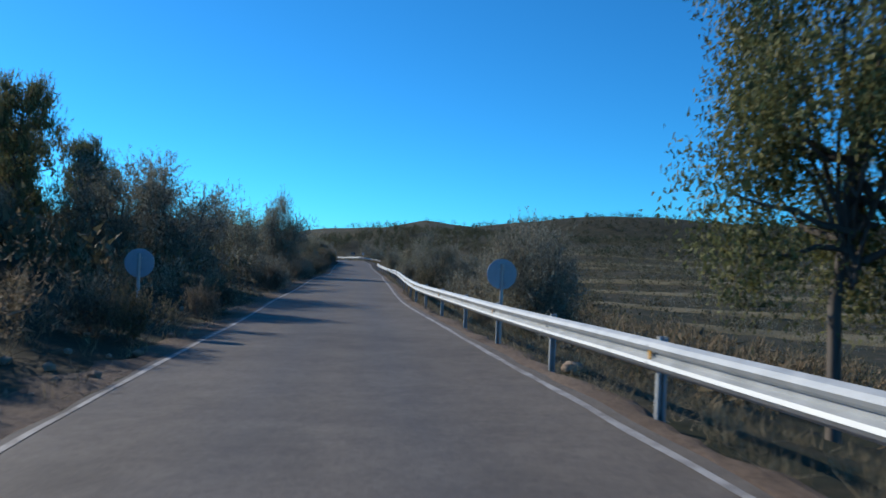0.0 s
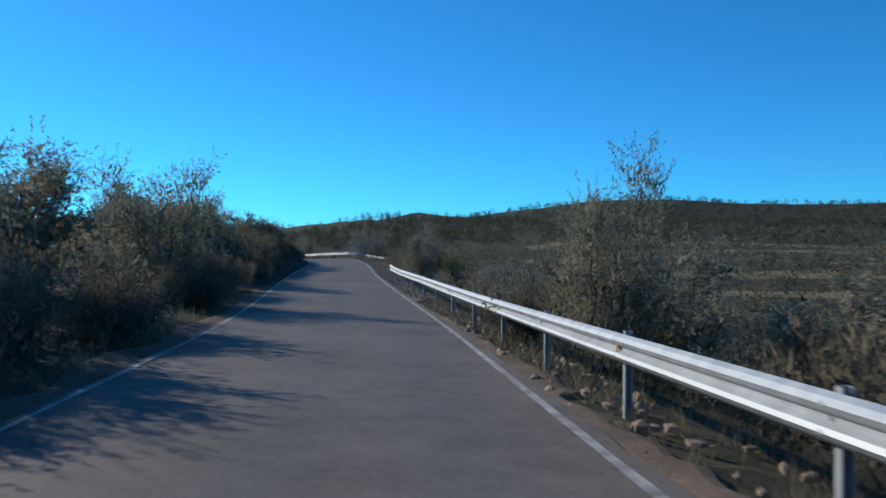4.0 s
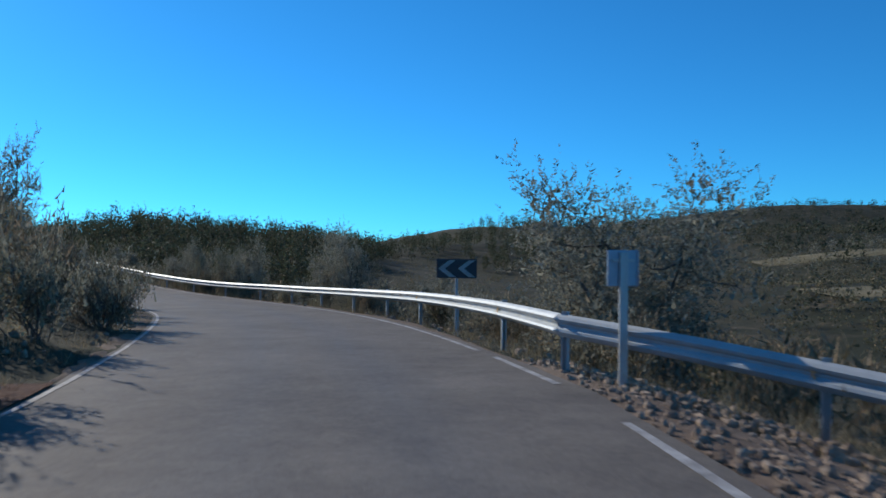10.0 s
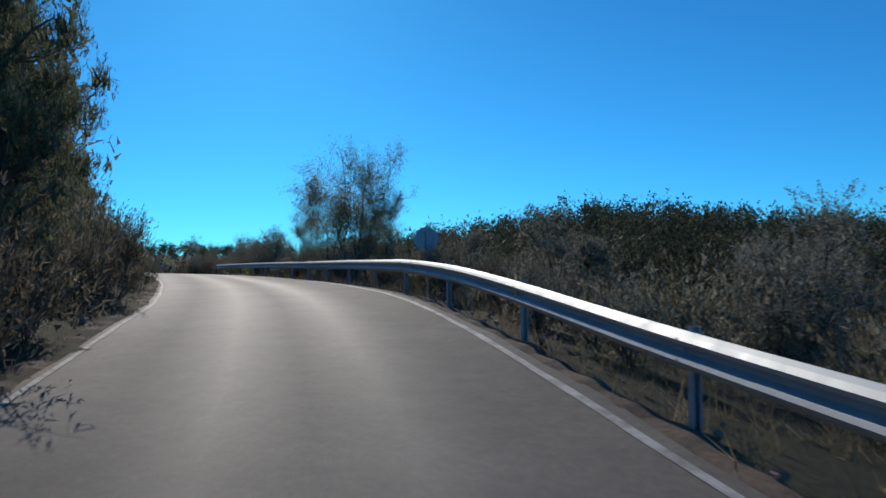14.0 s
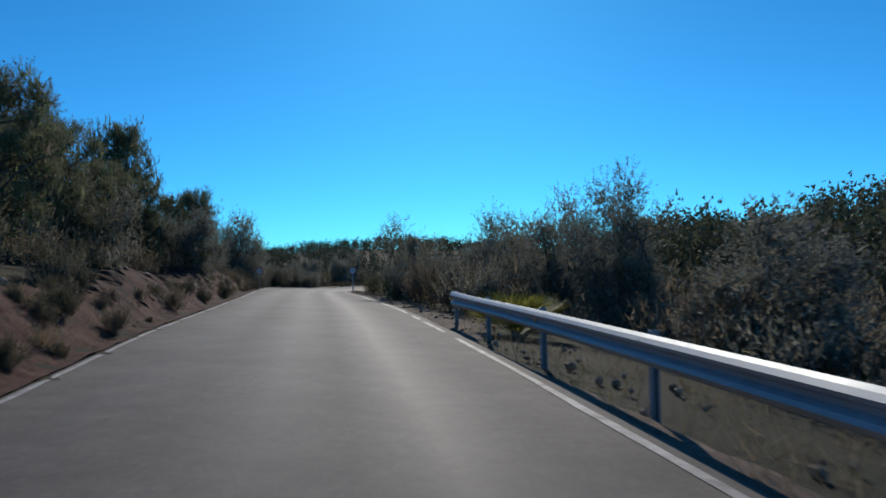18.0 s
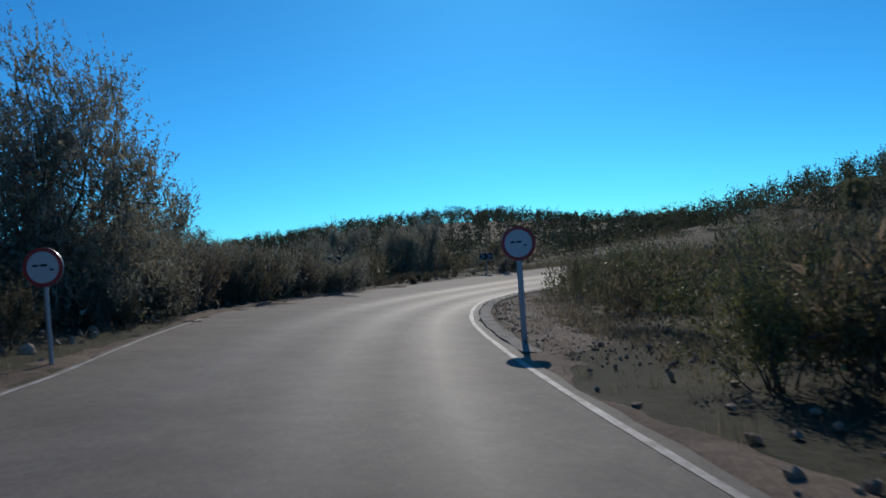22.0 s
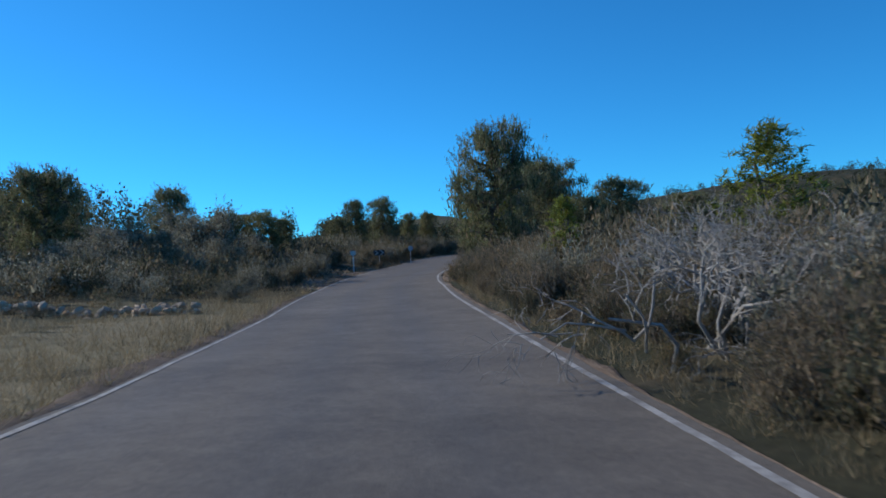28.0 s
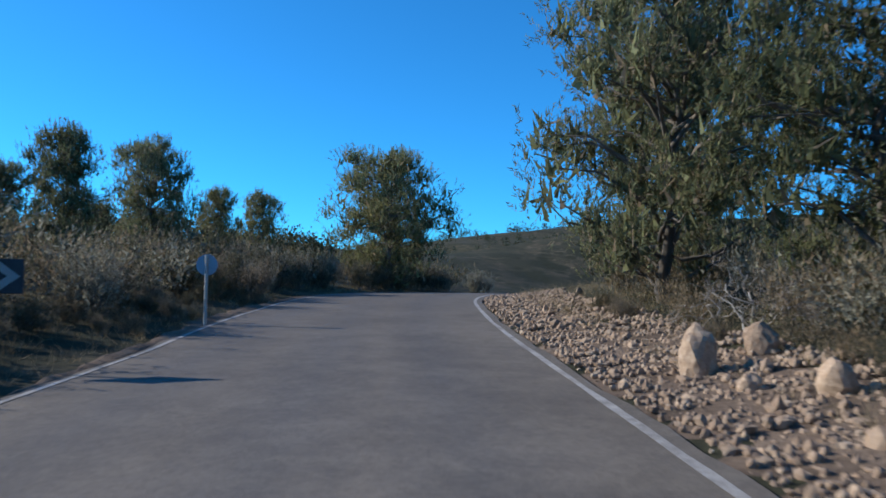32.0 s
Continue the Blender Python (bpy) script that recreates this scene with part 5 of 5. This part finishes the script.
for k, s, d, h, w in (("scrub", 317.5, 5.8, 1.9, 3.0), ("lentisk", 320, 6.8, 2.0, 3.2), ("scrub", 322.5, 7.8, 2.0, 3.0), ("scrub", 316, 7.6, 2.1, 3.0), ("lentisk", 306, 5.2, 2.0, 3.0), ("scrub", 308.5, 6.6, 2.2, 3.4),
                      ("scrub", 311, 5.8, 1.9, 2.8), ("lentisk", 303, 5.7, 1.7, 2.6), ("scrub", 313.5, 7.2, 2.0, 3.0), ("scrub", 304.5, 7.6, 2.0, 3.0)):
    shrub(k, s, d, h, w)
# downhill bend
thicket(["lentisk", "scrub", "scrub"], 324, 372, 3.2, 5.5, 56, 1.2, 1.8, 0.4)
for s, d, h in ((366, 2.9, 1.7), (368.5, 3.4, 1.8), (363.5, 3.8, 1.6), (360, 4.4, 1.7), (371, 4.2, 1.8), (357, 4.8, 1.9)):
    shrub("lentisk", s, d, h, h * 1.6)
thicket(["lentisk", "scrub", "heath"], 324, 396, 5, 12, 60, 1.2, 2.0, 0.4)
thicket(["scrub", "scrub", "lentisk"], 372, 400, 0.9, 4.5, 64, 0.8, 1.4, 0.4)
thicket(L1, 322, 350, -1.2, -4.5, 44, 1.2, 2.0, 0.4)
thicket(["scrub", "olive_bush", "scrub"], 336, 362, -0.7, -3.6, 60, 1.3, 2.0, 0.3)
thicket(L1, 322, 374, -4.5, -12, 80, 1.5, 2.6, 0.3)
for s, d, h, w in ((337.2, -11, 4.5, 3.0), (344, -13, 3.4, 3.6), (354.3, -12, 4.2, 3.0), (358, -17, 4.0, 3.6), (362.3, -14, 4.6, 3.2), (366, -15, 5.2, 2.2), (349, -19, 4.2, 4.2), (369, -21, 4.4, 3.6), (372, -26, 4.6, 3.6)):
    tree("olive", s, d, h, w)
# last climb
for s, d, h, w in ((432.3, 5.6, 7.3, 5.0), (441, 8.8, 5.6, 4.6), (428.6, 9.4, 2.6, 2.4), (433, 12, 3.4, 3.4), (425, 13, 2.2, 2.6), (448, 9.0, 4.7, 3.8), (465.7, 6.3, 8.2, 7.2), (460, 8.2, 7.2, 5.6), (454, 9.4, 5.4, 4.4), (471, 8.4, 7.0, 5.0),
                   (488.7, -5.2, 7.6, 7.0), (493, -8, 5.2, 4.4), (478.5, -15, 5.8, 3.4), (483, -15, 6.4, 4.2), (487.2, -15, 4.6, 2.4), (490.2, -15, 4.8, 2.8), (475.5, -15, 3.6, 2.8), (462, -15, 3.6, 3.0),
                   (437.8, -20, 6.2, 4.4), (432, -24, 6.0, 4.4), (444, -24, 6.2, 4.6), (452, -20, 5.8, 4.2), (458, -17, 4.0, 3.4), (449.3, -14.5, 4.0, 3.0), (456.8, -14.5, 4.2, 3.4)):
    tree("pine", s, d, h, w)
for s, d, h, w in ((441.6, -12.5, 4.2, 4.8), (436, -13, 3.4, 4.4), (431, -14.5, 3.0, 3.8), (439, -10.5, 2.4, 3.4), (447, -11.5, 2.8, 3.4)):
    tree("olive", s, d, h, w)
tree("young_pine", 411.8, 10, 3.6, 2.9)
tree("young_pine", 420.5, 6.8, 2.7, 1.8)
tree("young_pine", 446, 6.4, 4.0, 2.6)
tree("young_pine", 451, 7.2, 3.8, 2.8)
shrub("dead", 402.6, 4.5, 3.4, 3.8)
shrub("dead", 404.6, 5.2, 3.4, 4.2)
shrub("dead", 406.0, 6.0, 3.6, 3.8)
shrub("dead", 459.6, 5.6, 1.7, 2.4)
thicket(["heath", "scrub", "heath", "olive_bush"], 394, 432, 1.4, 5.5, 130, 0.7, 1.3, 0.6)
thicket(L1, 432, 472, 3.2, 7, 60, 0.9, 1.7, 0.5)
thicket(["heath", "heath", "scrub"], 392, 414, 1.3, 4.0, 46, 0.6, 1.0, 0.3)
thicket(["heath", "scrub"], 422, 434, 0.8, 3.2, 34, 0.7, 1.2, 0.4)
thicket(["heath", "scrub", "olive_bush"], 434, 450, 1.8, 4.0, 30, 0.7, 1.2, 0.4)
thicket(["heath", "scrub", "heath"], 399, 426, 0.8, 3.0, 60, 0.45, 0.8, 0.4)
thicket(["scrub", "heath", "olive_bush"], 456, 488, -1.9, -4.0, 40, 1.1, 1.6, 0.2)
thicket(["scrub", "heath", "olive_bush"], 326, 366, -0.6, -2.8, 50, 0.8, 1.4, 0.3)
thicket(["heath", "scrub", "heath"], 438, 472, 2.8, 6.5, 50, 0.7, 1.2, 0.3)
for k, s, d, h, w in (("lentisk", 120.6, 5.4, 2.8, 3.8), ("lentisk", 122.5, 6.8, 2.4, 3.6), ("heath", 126.6, 5.2, 2.5, 3.0), ("heath", 131, 6.4, 2.5, 2.6), ("heath", 125, 5.2, 1.7, 2.2), ("heath", 121, 4.6, 1.5, 1.8), ("heath", 128, 5.4, 1.4, 2.0)):
    shrub(k, s, d, h, w)
thicket(["heath", "scrub"], 374, 426, -5, -14, 26, 0.6, 1.1, 0.4)
for k, s, d, h, w in (("scrub", 395.2, -8.2, 0.9, 1.5), ("scrub", 396.8, -8.8, 1.2, 2.0), ("heath", 398.6, -9.4, 1.1, 2.0), ("scrub", 400.4, -9.6, 1.2, 2.2), ("scrub", 402.4, -9.4, 1.1, 2.0), ("heath", 394.2, -7.2, 0.5, 0.9)):
    shrub(k, s, d, h, w)
thicket(L1, 430, 500, -1.0, -4, 60, 0.9, 1.5, 0.3)
thicket(["heath", "scrub"], 456, 474, -0.7, -3.0, 50, 0.35, 0.6, 0.2)
thicket(["heath", "scrub"], 346, 364, -0.4, -3.0, 44, 0.3, 0.55, 0.2)
thicket(["heath", "heath", "scrub"], 444, 468, 2.5, 3.4, 34, 0.35, 0.6, 0.2)
thicket(L1, 428, 500, -4, -9, 56, 1.1, 1.8, 0.4)
thicket(["scrub", "olive_bush", "scrub"], 422, 433, -2.2, -18, 70, 0.9, 1.5, 0.5)
for k, s, d, h, w in (("scrub", 448.5, -9.6, 1.5, 2.6), ("olive_bush", 450.8, -8.9, 1.5, 2.4), ("scrub", 453.0, -8.2, 1.5, 2.4), ("scrub", 455.6, -7.8, 1.4, 2.2), ("scrub", 446.8, -10.5, 1.6, 2.6)):
    shrub(k, s, d, h, w)

# ---------------------------------------------------------------- bushes behind the first row
for kind, mat, words in (("scrub", SCRUB, "dark green evergreen bushes behind the verge"), ("heath", HEATH, "brownish heath bushes behind the verge"),
                         ("olive_bush", OLIVE, "grey-green olive shoots behind the verge"), ("lentisk", CAROB, "yellowish green lentisk bushes behind the verge")):
    bush_cover("bushes", words, mat, kind, BACK[kind], 1300 if kind == "lentisk" else 700, 1.5, 40 + len(kind))

# ---------------------------------------------------------------- scrub beyond the verges and the far woods
def beyond(seed, count, s0, s1, d0, d1, low, high):
    """Places scattered d0 to d1 metres out from the asphalt."""
    rng = np.random.default_rng(seed)
    out = []
    while len(out) < count:
        s, d = rng.uniform(s0, s1), d0 + (d1 - d0) * rng.random()
        x, y, _, _ = on_road(s, d + (left_at(s) if d < 0 else right_at(s)))
        gap = np.min(np.hypot(ROAD[::4, 0] - x, ROAD[::4, 1] - y))
        if gap < min(abs(d0), abs(d1)) + 2.5:
            continue
        h = rng.uniform(low, high)
        out.append((x, y, h, h * rng.uniform(1.0, 1.7)))
    return out


def around(seed, count, x0, x1, y0, y1, low, high, keep=28, slim=0.6):
    rng = np.random.default_rng(seed)
    out = []
    while len(out) < count:
        x, y = rng.uniform(x0, x1), rng.uniform(y0, y1)
        if np.min(np.hypot(ROAD[::6, 0] - x, ROAD[::6, 1] - y)) < keep:
            continue
        h = rng.uniform(low, high)
        out.append((x, y, h, h * slim * rng.uniform(0.8, 1.4)))
    return out


bush_cover("scrub_cover", "dense grey-green scrub covering the bank", SCRUB, "scrub", beyond(1, 420, -20, 165, -4, -22, 0.9, 2.2) + beyond(2, 420, 165, 335, -4, -24, 0.9, 2.2), 130, 3.3, 1)
bush_cover("scrub_cover", "brownish heath scrub below the road", HEATH, "heath", beyond(3, 560, -10, 165, 4, 30, 0.8, 1.8) + beyond(4, 520, 165, 330, 4, 32, 0.9, 2.2), 120, 3.6, 2)
bush_cover("scrub_cover", "mixed scrub and low bushes on the slopes", SCRUB, "scrub", beyond(5, 500, 330, 500, 4, 32, 0.9, 2.2) + beyond(6, 320, 425, 510, -5, -30, 0.9, 2.2) + beyond(7, 380, 318, 374, -6, -36, 1.0, 2.4), 120, 3.4, 3)
cover("scrub_cover", "olive-green scrub farther off in the valley", SCRUB, around(8, 1100, -150, 130, 170, 330, 0.9, 2.6, 24, 1.3) + around(9, 800, 20, 150, -20, 260, 0.8, 2.0, 24, 1.3) + around(10, 1000, -280, -150, 230, 480, 1.2, 3.0, 24, 1.3), 70, (0.17, 0.05), 0.9, seed=4)
cover("valley_bushes", "round dark bushes and small trees dotting the valley", SCRUB, around(31, 1500, 22, 240, 90, 420, 1.4, 3.4, 22, 1.2) + around(32, 900, 60, 420, 330, 700, 1.6, 3.6, 40, 1.2) + around(33, 900, -125, -30, 262, 345, 1.2, 2.6, 13, 1.4), 64, (0.26, 0.09), 0.7, 8)
woods = around(21, 260, -128, -60, 380, 470, 3.2, 5.0, 40) + around(11, 1150, -115, -25, 262, 350, 2.6, 6.6, 24, 0.7) + around(12, 420, -130, 60, 345, 470, 3.5, 5.5, 46) + around(13, 330, -220, -155, 375, 480, 3.6, 6.0, 24) + around(15, 120, -200, -120, 450, 520, 4.0, 6)
# both woods take the darkened needles, their shaded look painted in
cover("pine_wood", "dark pine woods on the ridges", SHADE_PINE, woods, 150, (0.18, 0.056), 0.9, 5, True, "woods")
cover("far_wood", "distant pines and scrub on the hills", SHADE_PINE, around(14, 2500, -640, -300, 380, 690, 3.0, 8.0, 40, 0.75) + around(20, 400, -300, -200, 330, 640, 3.5, 6.5, 40, 0.8) + around(16, 700, -150, 900, 560, 1500, 3, 8, 60, 1.5) + around(22, 1900, 0, 700, 430, 880, 2.0, 5.0, 60, 1.2) + around(17, 420, 60, 320, 250, 520, 2, 5, 40, 1.1) + around(18, 260, -900, -380, 500, 1000, 5, 9, 60, 0.8) + around(19, 200, -380, -200, 30, 330, 5, 8, 40, 0.8), 56, (0.33, 0.12), 0.7, 6, True, "woods")
orchard = [(x + 1.2 * math.sin(y * 3.1 + x), y + 1.0 * math.cos(x * 2.3), 2.6 + 0.5 * math.sin(x * 7 + y), 2.9) for x in range(44, 190, 7) for y in range(60, 330, 8) if (y // 34) % 3 != 1]
cover("orchard_trees", "rows of small grey-green orchard trees in the valley", OLIVE, orchard, 130, (0.11, 0.034), 0.5, 7, True, "trees")

# ---------------------------------------------------------------- dry grass and loose stones along the verges
def grass(seed, count, rows):
    rng = np.random.default_rng(seed)
    c, h = [], []
    for s0, s1, d0, d1, share, tall in rows:
        for k in range(int(count * share)):
            s, d = rng.uniform(s0, s1), d0 + (d1 - d0) * rng.random() ** 1.3
            x, y, _, _ = on_road(s, d + (left_at(s) if d < 0 else right_at(s)))
            c.append((x, y)); h.append(tall * rng.uniform(0.6, 1.3))
    c = np.array(c)
    z = land(c[:, 0], c[:, 1]) - 0.02
    n, per = len(c), 10
    pts = np.column_stack([c, z])
    pts = np.repeat(pts, per, 0) + rng.normal(size=(n * per, 3)) * np.array([0.07, 0.07, 0])
    v, f = blades(rng, pts, 1.0, 0.014, 1.7)
    k = np.repeat(np.array(h), per * 3)[:, None]
    b = np.repeat(pts, 3, 0)
    return b + (v - b) * k * np.array([1, 1, 1]), f


gv, gf = grass(21, 11000, ((-10, 105, -0.5, -3, 0.1, 0.3), (-10, 105, 0.5, 4, 0.16, 0.35), (100, 166, 1.5, 9, 0.14, 0.4), (165, 268, 0.4, 4, 0.12, 0.35), (165, 330, -0.4, -3, 0.14, 0.3),
                          (268, 400, 0.6, 5, 0.14, 0.3), (365, 430, -0.3, -12, 0.6, 0.4), (396, 422, 0.5, 4, 0.10, 0.32), (420, 440, 0.7, 6, 0.14, 0.35), (440, 480, 1.5, 5, 0.08, 0.3), (320, 372, 2.0, 8, 0.2, 0.32), (100, 166, 3, 12, 0.14, 0.4), (430, 490, -0.4, -3, 0.06, 0.3)))
tagged(new("dry_grass", mesh_of("dry_grass", gv, gf, [STRAW])), "straw-coloured dry grass along the verges", "grass", kind="stuff")


def stones(seed, rows):
    """Loose stones: rows of stretch, offsets from the asphalt, count and size."""
    rng = np.random.default_rng(seed)
    ico = bmesh.new()
    bmesh.ops.create_icosphere(ico, subdivisions=1, radius=1.0)
    iv = np.array([v.co for v in ico.verts])
    fi = np.array([[v.index for v in f.verts] for f in ico.faces])
    ico.free()
    c, r = [], []
    for s0, s1, d0, d1, count, size in rows:
        for k in range(count):
            s, d = rng.uniform(s0, s1), d0 + (d1 - d0) * rng.random()
            x, y, _, _ = on_road(s, d + (left_at(s) if d < 0 else right_at(s)))
            c.append((x, y)); r.append(size * rng.uniform(0.4, 1.0) ** 1.6 + 0.012)
    c, r = np.array(c), np.array(r)
    z = land(c[:, 0], c[:, 1]) + r * 0.25 + 0.03
    n = len(c)
    shape = iv[None] * rng.uniform(0.6, 1.15, (n, len(iv), 1)) * rng.uniform(0.55, 1.2, (n, 1, 3))
    v = shape * r[:, None, None] + np.column_stack([c, z])[:, None, :]
    return v.reshape(-1, 3), (fi[None] + np.arange(n)[:, None, None] * len(iv)).reshape(-1, 3)


sv, sf = stones(31, ((60, 100, 0.3, 1.8, 260, 0.09), (98, 168, 0.25, 2.6, 7800, 0.05), (98, 168, 0.4, 2.5, 2200, 0.08), (98, 168, 0.8, 2.8, 110, 0.14), (168, 262, 0.3, 1.6, 250, 0.09), (262, 320, 0.4, 2.2, 260, 0.09), (320, 372, 0.7, 4, 2600, 0.035), (320, 372, 0.7, 4, 60, 0.07), (372, 396, 0.3, 1.2, 420, 0.04),
                     (430, 446, 0.3, 2.2, 3600, 0.055), (446, 480, 0.3, 3.0, 6200, 0.06), (431, 446, 0.4, 1.6, 500, 0.085), (446, 480, 0.5, 3.0, 1700, 0.08), (446, 478, 0.7, 3.2, 80, 0.15), (-10, 60, -0.4, -2, 160, 0.1), (262, 326, -0.5, -3, 500, 0.16), (165, 262, -0.4, -2, 200, 0.1), (432, 456, -0.4, -3, 220, 0.1), (326, 372, -0.4, -2, 140, 0.09)))
tagged(new("loose_stones", mesh_of("loose_stones", sv, sf, [ROCK])), "pale limestone rubble scattered along the verge", "stones", kind="stuff")


def boulder(s, d, size, seed, label, tall=1.0):
    bm = bmesh.new()
    bmesh.ops.create_icosphere(bm, subdivisions=3, radius=1.0)
    for v in bm.verts:
        k = 1 + 0.28 * noise.noise(v.co * 1.3 + Vector((seed * 7.1, 0, 0))) + 0.12 * noise.noise(v.co * 3.5 + Vector((0, seed * 3.3, 0)))
        v.co = Vector((v.co.x * 0.8, v.co.y * 0.75, v.co.z * tall)) * k
    me = bpy.data.meshes.new("boulder")
    bm.to_mesh(me); bm.free()
    me.materials.append(ROCK)
    x, y, z, head = spot(s, d)
    ob = tagged(new("boulder", me), label, "rock", group="boulders beside the road")
    ob.matrix_basis = Matrix.LocRotScale((x, y, z + size * tall * 0.55), Euler((0, 0.1, seed)), (size,) * 3)
    return ob


boulder(457.4, 3.85, 0.31, 1, "tall pale limestone boulder under the pine", 1.3)
boulder(457.9, 4.9, 0.28, 2, "pale limestone boulder beside a bush")
boulder(456.1, 3.9, 0.15, 3, "small rounded limestone block")
boulder(455.4, 4.45, 0.24, 4, "rounded limestone boulder at the foot of the pine", 1.1)
boulder(449.5, 4.6, 0.28, 6, "pale limestone block in rubble")
boulder(285.0, -5.0, 0.4, 5, "slanted grey limestone rock at the bank's foot")
boulder(278.0, -5.6, 0.45, 7, "grey limestone rock in the bank")
boulder(281.0, -5.9, 0.4, 8, "grey limestone rock in the bank")
boulder(275.0, -5.4, 0.35, 9, "grey limestone rock in the bank")
boulder(12.2, 3.6, 0.22, 10, "small stone slab behind the barrier", 0.5)

# tumbled dry-stone wall in the field
rng = np.random.default_rng(5)
wall_thing = tagged(new("dry_stone_wall"), "low tumbled dry-stone wall along the field", "stone wall")
stone_meshes = []
for k in range(6):
    bm = bmesh.new()
    bmesh.ops.create_icosphere(bm, subdivisions=1, radius=1.0)
    for v in bm.verts:
        v.co = Vector((v.co.x * 1.2, v.co.y * 0.8, v.co.z * 0.7)) * rng.uniform(0.75, 1.1)
    me = bpy.data.meshes.new("stone")
    bm.to_mesh(me); bm.free()
    me.materials.append(ROCK)
    stone_meshes.append(me)
for k in range(300):
    u = rng.random()
    s, d = 421 - 2.6 * u + rng.normal() * 0.16, -24 + 18.4 * u
    x, y, z, head = spot(s, d)
    o = part("stone", stone_meshes[int(rng.integers(0, 6))], None, wall_thing)
    o.matrix_basis = Matrix.LocRotScale((x, y, z + rng.uniform(0.0, 0.32)), Euler((rng.normal() * 0.3, rng.normal() * 0.3, rng.uniform(0, 6))), (rng.uniform(0.13, 0.22),) * 3)
